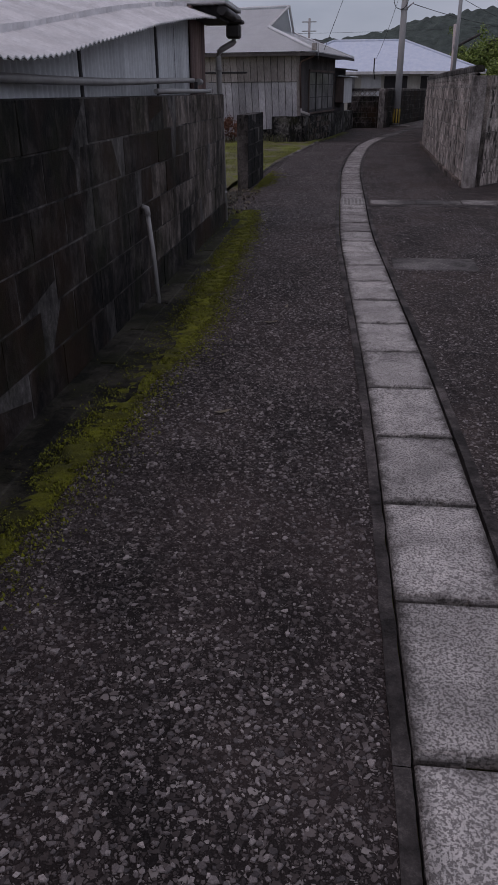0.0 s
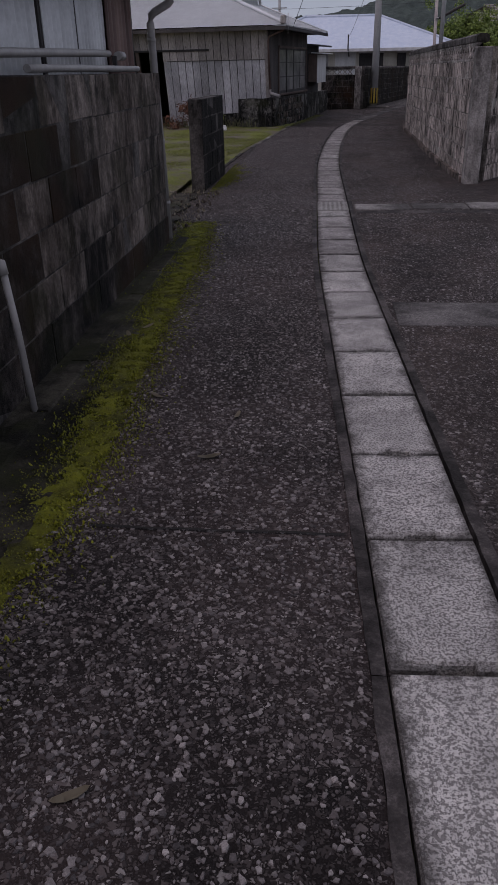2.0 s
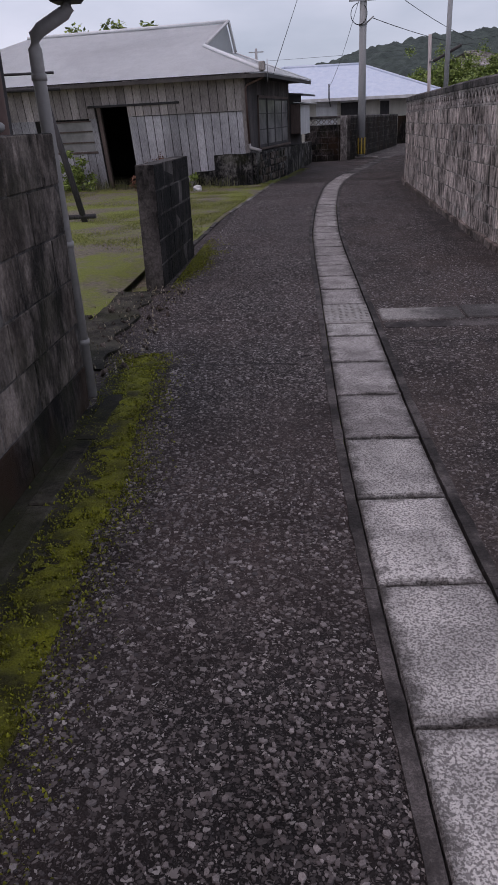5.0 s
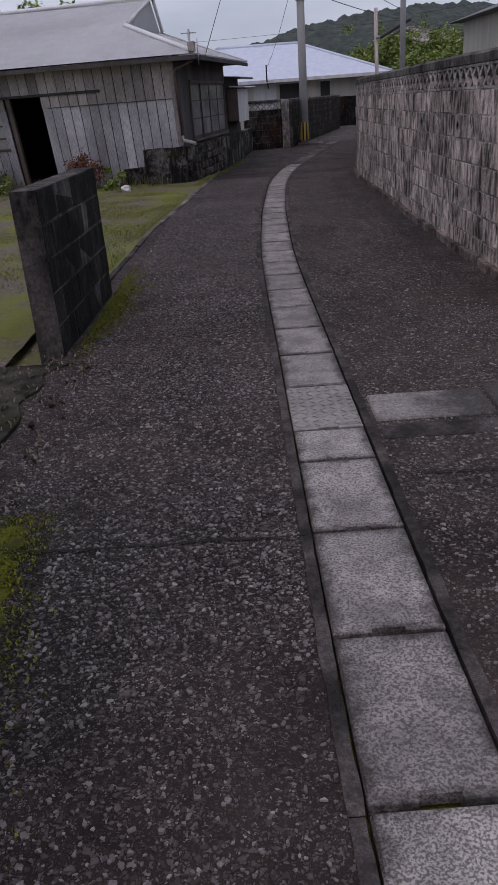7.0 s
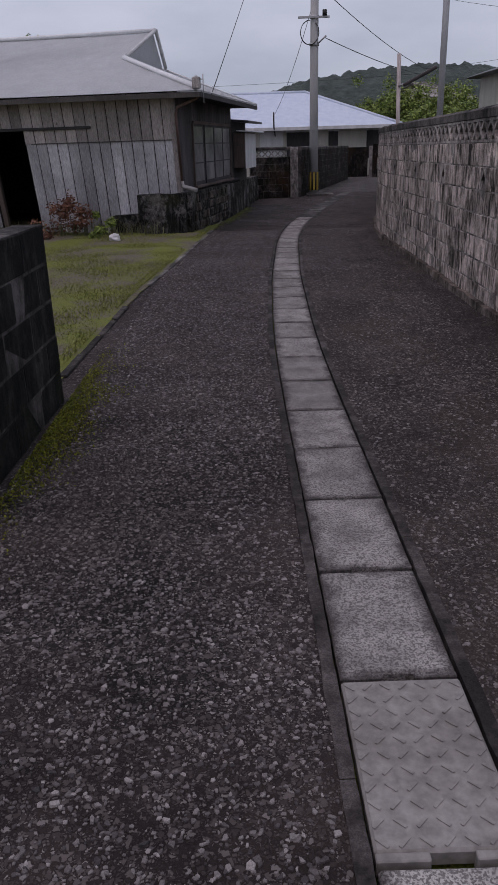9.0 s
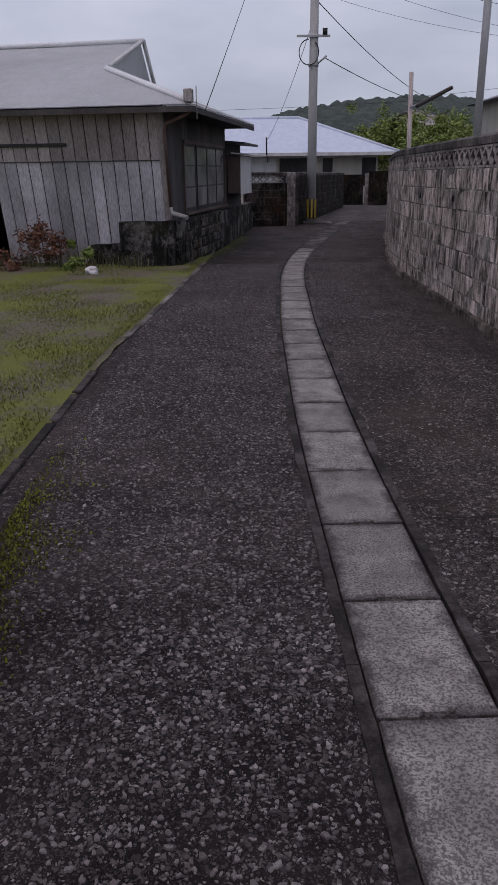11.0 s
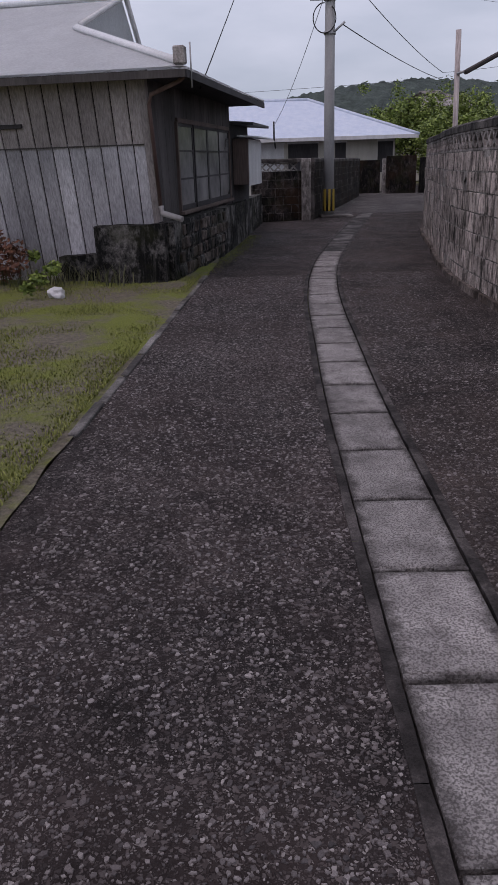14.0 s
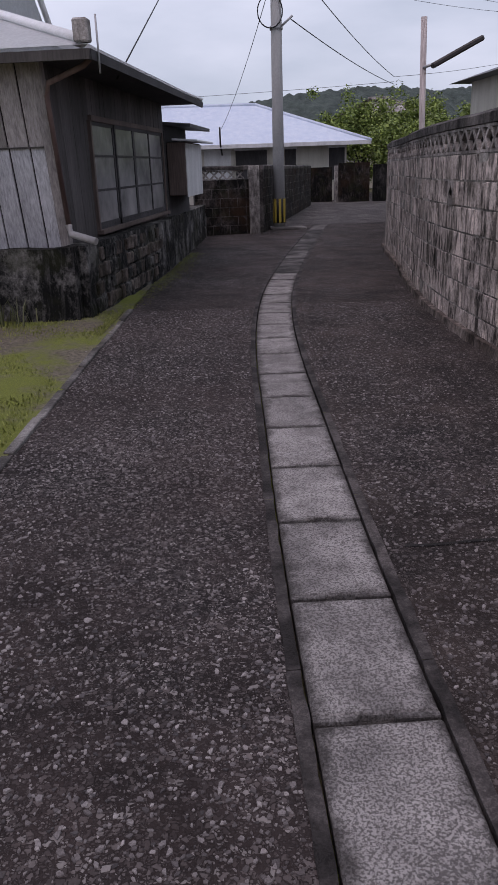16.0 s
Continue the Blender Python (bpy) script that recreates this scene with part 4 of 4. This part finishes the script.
def house_roof():
    """Hipped gable roof: four eaves, a high ridge along the front, small gables over the end hips."""
    bm = bmesh.new()
    o, ez, rz = 0.6, 2.1, 3.46
    x0, x1, y0, y1 = -o, SIDE + 0.25, -o, FRONT + o
    mid = 3.2
    gy, gz = 1.35, 2.82  # where the end hip stops under the gable
    k = (gz - ez) / (rz - ez)
    fx, bx = x0 + (mid - x0) * k, x1 - (x1 - mid) * k
    ry = 1.75

    def v(x, y, z):
        return bm.verts.new((x, y, z))
    e = [v(x0, y0, ez), v(x1, y0, ez), v(x1, y1, ez), v(x0, y1, ez)]
    gf, gb = v(fx, gy, gz), v(bx, gy, gz)
    r0, r1 = v(mid, ry - 0.5, rz), v(mid, y1 - 2.6, rz)
    bm.faces.new((e[0], gf, gb, e[1]))
    bm.faces.new((e[0], e[3], r1, r0, gf))
    bm.faces.new((e[1], gb, r0, r1, e[2]))
    bm.faces.new((e[2], r1, e[3]))
    bm.faces.new((gf, r0, gb))
    bmesh.ops.solidify(bm, geom=bm.faces[:], thickness=0.05)
    return bm, (x0, x1, y0, y1, mid, fx, bx, gy, gz, rz, ry, ez)


bm, (X0, X1, Y0, Y1, MID, FX, BX, GY, GZ, RZ, RY, EZ) = house_roof()
roof = part("roof", bm, M_ROOF, house, "smooth pale grey metal roof")
part("ridge_cap", tube([(MID, RY - 0.55, RZ + 0.05), (MID, Y1 - 2.6, RZ + 0.03)], 0.045, 8), M_ROOF, roof)
for gx in (FX, BX):
    part("barge_board", tube([(gx, GY - 0.06, GZ + 0.05), (MID, RY - 0.56, RZ + 0.06)], 0.04, 4), M_WHITE, roof)
part("hip_cap", tube([(FX, GY, GZ + 0.02), (X0 + 0.06, Y0 + 0.06, EZ + 0.03)], 0.055, 4), M_ROOF, roof)
part("hip_cap", tube([(BX, GY, GZ + 0.04), (X1, Y0, EZ + 0.0)], 0.03, 4), M_ROOF, roof)
part("hip_end", box((X0 - 0.0, Y0 + 0.0, EZ + 0.02), (X0 + 0.12, Y0 + 0.13, EZ + 0.2), 0.015), M_PLAIN, roof, "grey end tile")
part("fascia", box((X0 - 0.01, Y0, EZ - 0.11), (X0 + 0.02, Y1, EZ - 0.03)), M_SASH, house, "dark weathered eave board")
part("fascia", box((X0 + 0.02, Y0 - 0.01, EZ - 0.11), (X1, Y0 + 0.02, EZ - 0.03)), M_DARKWOOD, house)
part("soffit", box((X0 + 0.02, Y0 + 0.02, EZ - 0.06), (X1, Y1, EZ - 0.045)), M_DARKWOOD, house)
hp = thing("downpipe", "thin rusty downpipe at the house corner", "pipe", HM)
part("pipe", tube([(X0 + 0.25, Y0 + 0.02, EZ - 0.03), (X0 + 0.3, Y0 + 0.15, EZ - 0.12), (-0.26, -0.1, 1.86), (-0.22, -0.06, 1.76), (-0.02, -0.06, 0.62)], 0.025, 10), M_RUST, hp)
part("foot", tube([(-0.02, -0.06, 0.63), (-0.04, -0.08, 0.55), (-0.12, -0.35, 0.48)], 0.036, 10), M_PVC, hp, "pale plastic outlet")
rod = thing("vent_rod", "thin upright metal rod at the eave corner", "rod", HM)
part("rod", tube([(X0 + 0.2, Y0 - 0.02, EZ - 0.2), (X0 + 0.2, Y0 - 0.02, EZ + 0.25)], 0.009, 8), M_STEEL, rod)

# low stone wall in front of the house
low = thing("low_wall", "blackened rough low wall of broken concrete and stone", "wall", kind="structure")


def rough_wall(pts, h0, h1, t):
    bm = bmesh.new()
    ln = Line(pts)
    n = int(ln.length / 0.12)
    prev = None
    for i in range(n + 1):
        q, a = ln.at(ln.length * i / n)
        nx, ny = -math.sin(radians(a)), math.cos(radians(a))
        h = h0 + (h1 - h0) * i / n
        ring = []
        for s in (-1, 1):
            for j in range(7):
                f = j / 6 if s < 0 else 1 - j / 6
                z = -0.2 + (h + 0.2) * f
                w = s * t / 2 + 0.03 * noise.noise((q.x * 5, q.y * 5, z * 6 + s * 9))
                ring.append(bm.verts.new((q.x + nx * w, q.y + ny * w, G(q.y) + z + 0.015 * noise.noise((q.x * 4, q.y * 4, 3)))))
        if prev:
            for j in range(14):
                bm.faces.new((prev[j], prev[(j + 1) % 14], ring[(j + 1) % 14], ring[j]))
        else:
            bm.faces.new(ring)
        prev = ring
    bm.faces.new(prev[::-1])
    return bm


foot = part("wall_footing", rough_wall([(p.x - 0.03, p.y) for p in RIGHT], 0.07, 0.07, 0.17), M_MIDW)
tagged(foot, "dark stained concrete footing of the block wall", "kerb", kind="structure")
part("front_run", rough_wall([(-2.25, 23.75), (-1.36, 23.58)], 0.72, 0.74, 0.18), M_FOUND, low)
part("step_run", rough_wall([(-2.75, 23.9), (-2.25, 23.8)], 0.36, 0.38, 0.18), M_FOUND, low)
part("lane_run", rough_wall([(-1.36, 23.62), (-0.74, 27.0), (0.05, 33.4)], 0.74, 0.7, 0.18), M_FOUND, low)
rng = random.Random(5)
for r in range(4):
    u = 0.15 + 0.08 * r
    while u < 3.2:
        w, h = rng.uniform(0.07, 0.15), rng.uniform(0.055, 0.075)
        q, a = Line([(-1.36, 23.62), (-0.74, 27.0)]).at(u + w)
        if rng.random() < 0.8:
            part("stone", box((-w, -0.03, -h), (w, 0.03, h), 0.012), M_MIDW if rng.random() < 0.65 else M_FOUND, low,
                 m=pose(q.x + 0.085, q.y, G(q.y) + 0.12 + r * 0.165, rng.uniform(-3, 3), rng.uniform(-3, 3), a))
        u += 2 * w + 0.02


def in_moss(rng):
    y = rng.uniform(0.5, 9.7)
    x = smooth(MOSS, y) - 0.1 + 0.05 * noise.noise((y * 1.6, 2, 0)) + rng.gauss(0, 0.095)
    return x, y, G(y) + 0.004, 1 if abs(noise.noise((x * 7, y * 7, 1))) > 0.12 else 0.5


tufts("moss_tufts", "fine green moss tips spilling over the asphalt", 48000, in_moss, 0.011, M_MOSSB, width=0.004)


def at_stub(rng):
    y = rng.gauss(13.3, 0.6)
    x = -1.43 + abs(rng.gauss(0, 0.1)) * (1 + 0.8 * noise.noise((y * 3, 0, 0)))
    return x, y, G(y) + 0.002, 1


tufts("moss_by_stub", "dull moss at the foot of the short wall", 6000, at_stub, 0.011, M_MOSSB, width=0.005)

def at_entrance(rng):
    y = rng.uniform(9.2, 12.0)
    return -1.25 - abs(rng.gauss(0, 0.35)), y, G(y) + 0.02, 1


tufts("straw", "pale dry straw and leaf litter at the yard entrance", 380, at_entrance, 0.022, M_DRY, width=0.006)


def by_low_wall(rng):
    y = rng.uniform(24.2, 30.0)
    return lerp([(23.6, -1.24), (27, -0.62), (33.4, 0.17)], y) + abs(rng.gauss(0, 0.13)), y, G(y) + 0.002, 1


tufts("moss_by_wall", "dull moss along the low wall's foot", 1800, by_low_wall, 0.01, M_GRASSB, width=0.008)

# weeds and things before the house
def by_house(rng):
    u = rng.uniform(0.3, 4.6)
    p = HM @ Vector((-rng.uniform(0.05, 0.5), u, 0))
    return p.x, p.y, G(p.y), 1


tufts("weeds", "tall thin weeds along the house wall", 600, by_house, 0.3, M_WEED, width=0.006)
bm = bmesh.new()
leaf_bush(bm, random.Random(3), HM @ Vector((-0.45, 2.05, 0.1)), (0.28, 0.22, 0.2), 1200, 0.07)
tagged(part("shrub", bm, M_REDLEAF), "small shrub with reddish-brown leaves by the house", "shrub")
bm = bmesh.new()
leaf_bush(bm, random.Random(4), HM @ Vector((-0.5, 4.3, 0.05)), (0.3, 0.7, 0.2), 2600, 0.08)
leaf_bush(bm, random.Random(6), HM @ Vector((-0.4, 1.4, -0.05)), (0.15, 0.6, 0.1), 900, 0.07)
tagged(part("shrub", bm, M_LEAF), "low green shrubs along the house front", "shrub")
bag = bmesh.new()
bmesh.ops.create_icosphere(bag, subdivisions=3, radius=0.1)
for v in bag.verts:
    v.co *= 1 + 0.45 * noise.noise(v.co * 14)
    v.co.z *= 0.8
tagged(part("plastic_bag", bag, M_WHITE, m=pose(-2.55, 22.6, G(22.6) + 0.07)), "crumpled white plastic bag on the grass", "bag")
frame_t = thing("timber_frame", "leaning weathered timber drying frame in the yard", "frame")
part("post", tube([(-3.68, 17.2, G(17)), (-4.12, 17.3, 1.75)], 0.05, 6), M_DARKWOOD, frame_t)
part("bar", tube([(-5.1, 17.2, 1.72), (-3.85, 17.35, 1.72)], 0.03, 6), M_DARKWOOD, frame_t)
part("bar", tube([(-5.0, 17.4, 1.95), (-3.95, 17.45, 1.95)], 0.02, 6), M_DARKWOOD, frame_t)
part("rail", tube([(-5.2, 17.2, G(17) + 0.1), (-3.5, 17.2, G(17) + 0.12)], 0.04, 6), M_DARKWOOD, frame_t)

# ---- far end of the lane ----
block_wall("wall_far", "dark weathered block wall with an openwork top course", [(-0.1, 33.75), (1.22, 34.0)], 7, (M_DARKW, M_DMORTAR), 0.14, top_open=True)
fp = part("wall_pillar", box((1.16, 33.85, G(34) - 0.2), (1.4, 34.15, 1.12), 0.012), M_PLAIN)
tagged(fp, "pale concrete wall pillar", "pillar", kind="structure")
block_wall("wall_bend", "dark streaked block wall following the bend", [(1.45, 34.15), (2.4, 38.0), (4.6, 47.0)], 7, (M_DARKW, M_DMORTAR), 0.14)
pole = thing("utility_pole", "tall grey concrete utility pole with a striped guard", "pole", pose(1.98, 35.0, G(35)))
part("shaft", tube([(0, 0, -0.1), (0, 0, 3.5), (0.02, 0, 9.5)], 0.145, 20, 0.11), M_POLE, pole)
part("footing", box((-0.25, -0.5, -0.05), (0.6, 0.25, 0.06), 0.02), M_BAND, pole)
part("guard", tube([(0, 0, 0.15), (0, 0, 0.72)], 0.15, 24), M_BLACK, pole, "black and yellow striped guard")
for i in range(8):
    a = i * math.pi / 4
    part("stripe", box((-0.028, -0.004, 0), (0.028, 0.004, 0.55)), M_YELLOW, pole, m=pose(0.151 * math.cos(a), 0.151 * math.sin(a), 0.16, 0, 0, math.degrees(a) + 90))
for z in (4.35, 5.1):
    part("band", tube([(0, 0, z), (0, 0, z + 0.07)], 0.15, 20), M_STEEL, pole)
part("bracket", box((-0.5, -0.17, 5.08), (0.45, -0.12, 5.14), 0.005), M_STEEL, pole)
part("bracket", tube([(0.1, -0.14, 4.4), (0.35, -0.2, 4.6)], 0.025, 6), M_STEEL, pole)
part("insulator", tube([(0.3, -0.15, 5.14), (0.3, -0.15, 5.3)], 0.07, 10), M_BLACK, pole)
part("cable_loop", tube([(-0.15 - 0.28 * math.sin(q), -0.15, 4.95 - 0.25 + 0.33 * math.cos(q)) for q in np.linspace(0, 5.6, 24)], 0.014, 6), M_BLACK, pole)


def wire(a, b, sag, r, label="thin black overhead cable"):
    a, b = Vector(a), Vector(b)
    pts = [a.lerp(b, i / 16) - Vector((0, 0, sag * 4 * (i / 16) * (1 - i / 16))) for i in range(17)]
    return tagged(part("cable", tube(pts, r, 5), M_BLACK), label, "cable", "overhead cables")


wire((2.1, 35, 5.6), (9.2, 52, 4.6), 0.2, 0.013)
wire((2.3, 35, 4.2), (9.2, 52, 4.3), 0.12, 0.013)
wire((1.9, 35, 5.0), (1.35, 50.4, 2.6), 0.25, 0.009)
wire((-0.9, 24.6, 2.0), (1.9, 60, 14), 0.1, 0.009)
wire((2.1, 35, 6.8), (22, 60, 9.5), 0.5, 0.009)
wire((9.2, 52, 4.6), (30, 70, 9), 0.5, 0.009)
wire((-30, 80, 6.5), (9.2, 52, 4.4), 0.5, 0.009)
wire((1.0, 60, 12.0), (16.5, 56, 7.6), 0.6, 0.009)
wire((1.0, 58, 13.0), (16.5, 56, 7.9), 0.6, 0.009)


def far_pole(x, y, z0, h, arms=2):
    p = thing("utility_pole", "distant grey utility pole with crossarms", "pole", pose(x, y, z0), "distant poles")
    part("shaft", tube([(0, 0, -1), (0, 0, h)], 0.13, 8), M_POLE, p)
    for i in range(arms):
        part("crossarm", box((-0.8, -0.06, h - 0.4 - i * 0.9), (0.8, 0.06, h - 0.3 - i * 0.9)), M_STEEL, p)
    return p


far_pole(16.5, 56, 0, 8.4)
far_pole(-5.0, 95, 0, 8.0)
far_pole(-9.5, 85, 0, 5.5, 1)
steel = thing("steel_pole", "slim galvanised steel pole behind the block wall", "pole")
part("shaft", tube([(2.5, 20.7, G(20) - 0.1), (2.5, 20.7, 5.5)], 0.045, 12), M_STEEL, steel)
lamp = thing("street_lamp", "weathered wooden pole with a dark slanted tube lamp", "lamp")
part("pole", tube([(3.3, 27.7, G(27)), (3.22, 27.7, 3.0)], 0.045, 8), M_BOARD2, lamp)
part("arm", tube([(3.22, 27.66, 2.35), (3.4, 27.6, 2.4)], 0.02, 6), M_STEEL, lamp)
part("lamp_housing", box((-0.4, -0.06, -0.035), (0.4, 0.06, 0.04), 0.02), M_GUTTER, lamp, "dark slanted lamp housing", pose(3.66, 27.5, 2.52, 0, -26, 0))


def hip_house(name, label, x0, x1, y0, y1, z0, ez, rz, over, wall_mat, roof_mat, rise=0.5):
    """A plain hip-roofed house."""
    h = thing(name, label, "house")
    part("wall", box((x0, y0, z0), (x1, y1, ez + 0.05)), wall_mat, h)
    bm = bmesh.new()
    a, b, c, d = x0 - over, x1 + over, y0 - over, y1 + over
    k = (d - c) / 2
    e = [bm.verts.new(q) for q in ((a, c, ez), (b, c, ez), (b, d, ez), (a, d, ez))]
    r = [bm.verts.new((a + k, (c + d) / 2, rz)), bm.verts.new((b - k, (c + d) / 2, rz))]
    bm.faces.new((e[0], e[1], r[1], r[0]))
    bm.faces.new((e[1], e[2], r[1]))
    bm.faces.new((e[2], e[3], r[0], r[1]))
    bm.faces.new((e[3], e[0], r[0]))
    bm.faces.new((e[3], e[2], e[1], e[0]))
    rf = part("roof", bm, roof_mat, h)
    part("ridge_cap", tube([(a + k, (c + d) / 2, rz), (b - k, (c + d) / 2, rz)], 0.1, 6), roof_mat, rf)
    for (px, py), q in (((a, c), a + k), ((b, c), b - k)):
        part("hip_cap", tube([(px, py, ez + 0.02), (q, (c + d) / 2, rz + 0.02)], 0.08, 6), roof_mat, rf)
    part("fascia", box((a, c - 0.02, ez - 0.14), (b, c, ez + 0.02)), M_WHITE, h)
    return h


bh = hip_house("blue_roofed_house", "low cream house with a pale blue metal roof", -5.0, 7.0, 51.5, 59.0, -0.6, 1.98, 3.85, 0.9, M_CREAM, M_BLUE)
for x0, x1, mt, lab in ((-3.4, 0.2, M_DTILE, ""), (0.6, 1.8, M_WHITE, ""), (2.0, 3.4, M_DARKWOOD, ""), (4.2, 4.7, M_DARKWOOD, ""), (6.2, 6.9, M_DARKWOOD, "")):
    w = part("window", box((x0, 51.44, 0.4), (x1, 51.49, 1.75)), M_GLASS if mt is M_DTILE else mt, bh)
    part("window_frame", box((x0 - 0.05, 51.42, 1.75), (x1 + 0.05, 51.5, 1.82)), M_WHITE, w)
part("flue", tube([(1.4, 51.3, 1.6), (1.3, 50.4, 2.0), (1.3, 50.4, 2.7)], 0.04, 6), M_BLACK, bh)
gate = thing("gate_wall", "dark block gate wall before the blue-roofed house", "wall", kind="structure")
part("panel", box((5.0, 49.6, -0.6), (6.0, 49.8, 0.95), 0.01), M_DARKW, gate)
part("panel", box((6.1, 48.6, -0.6), (7.4, 48.8, 1.1), 0.01), M_DARKW, gate)
part("panel", box((7.5, 48.3, -0.6), (12, 48.5, 1.0), 0.01), M_POST, gate)
part("pillar", box((6.0, 49.0, -0.6), (6.15, 49.2, 1.0), 0.01), M_PLAIN, gate)
hip_house("cream_house", "cream rendered house with a dark tiled roof", 9.5, 16, 36.5, 43, -0.5, 3.5, 4.7, 0.6, M_CREAM, M_DTILE)
hip_house("tiled_house", "distant house with a grey tiled roof", -8, 0, 74, 81, -0.5, 3.4, 5.0, 0.8, M_PLAIN, M_DTILE)
hip_house("tiled_house", "house with a pale roof half hidden by shrubs", 10.5, 15, 66, 72, -0.5, 3.8, 5.0, 0.8, M_CREAM, M_PLAIN)


def tree(name, label, x, y, z, size, h, n, leaf, seed):
    t = thing(name, label, "tree", pose(x, y, z))
    rng = random.Random(seed)
    tr = bmesh.new()
    add_tube(tr, [(0, 0, -0.3), (0.05, 0, h * 0.4), (0, 0.1, h * 0.8)], 0.12, 7, 0.05)
    for i in range(6):
        a = rng.uniform(0, 6.28)
        add_tube(tr, [(0, 0, h * 0.4), (size[0] * math.cos(a), size[1] * math.sin(a), h * rng.uniform(0.7, 1.0))], 0.05, 5, 0.015)
    part("trunk", tr, M_DARKWOOD, t)
    bm = bmesh.new()
    leaf_bush(bm, rng, (0, 0, h), size, n, leaf)
    part("crown", bm, M_LEAF, t)
    return t


for i, (x, y, w, h) in enumerate(((7.6, 61.5, 1.6, 2.6), (9.6, 60, 1.7, 3.4), (11.6, 59, 1.6, 3.5), (10.4, 54, 1.2, 2.4), (13.4, 58, 1.5, 2.6), (12.4, 53, 1.2, 2.2))):
    tree("tree", "dense bushy green tree behind the houses", x, y, -0.5, (w * 0.7, 0.9, 0.6), h * 0.93, 15000, 0.16, 20 + i)
tree("tree", "distant dark leafy tree beyond the house roof", -9.5, 45, -0.5, (1.5, 1.0, 0.5), 4.9, 4500, 0.22, 40)


def hills():
    """A wooded ridge with crowns along its back."""
    bm = bmesh.new()
    prof = [(-420, 16), (-200, 19), (-90, 21), (-30, 22), (0, 23), (20, 26), (55, 34), (75, 35), (105, 34), (160, 32), (260, 24), (420, 14)]
    rows = []
    for i in range(601):
        x = -300 + i
        row = []
        for j in range(26):
            f = j / 25
            y = 300 + 90 * f
            crest = lerp(prof, x + 12 * noise.noise((x * 0.02, 0, 0)))
            z = crest * math.sin(f * math.pi / 2) ** 0.8
            z += (3.2 * (0.6 - noise.voronoi((x * 0.16, y * 0.16, 0))[0][0]) + 1.6 * (0.6 - noise.voronoi((x * 0.45, y * 0.45, 4))[0][0])) * min(1, 4 * f)
            row.append(bm.verts.new((x, y, z - 3)))
        rows.append(row)
    for u, v in zip(rows, rows[1:]):
        for j in range(25):
            bm.faces.new((u[j], v[j], v[j + 1], u[j + 1])).smooth = True
    return bm


tagged(part("hills", hills(), M_HILL), "long wooded hill ridge behind the village", "hill", kind="structure")

# loose litter on the lane
for i, (x, y, a, s) in enumerate(((-0.42, 4.55, 20, 0.9), (-1.02, 6.2, 60, 1.0), (-1.1, 6.05, 110, 0.9), (-0.35, 4.95, 80, 0.7), (-0.75, 5.15, 140, 0.8), (-0.5, 3.0, 30, 0.8))):
    bm = bmesh.new()
    ring = [bm.verts.new((0.055 * math.cos(q), 0.016 * math.sin(q), 0.006 + 0.01 * math.cos(q) ** 2)) for q in np.linspace(0, 2 * math.pi, 11)[:-1]]
    bm.faces.new(ring)
    bmesh.ops.solidify(bm, geom=bm.faces[:], thickness=0.0015)
    tagged(part("fallen_leaf", bm, M_DRY, m=pose(x, y, G(y) + 0.004, 0, 0, a) @ Matrix.Scale(s, 4)), "pale dry fallen leaf on the ground", "leaf", "fallen leaves")
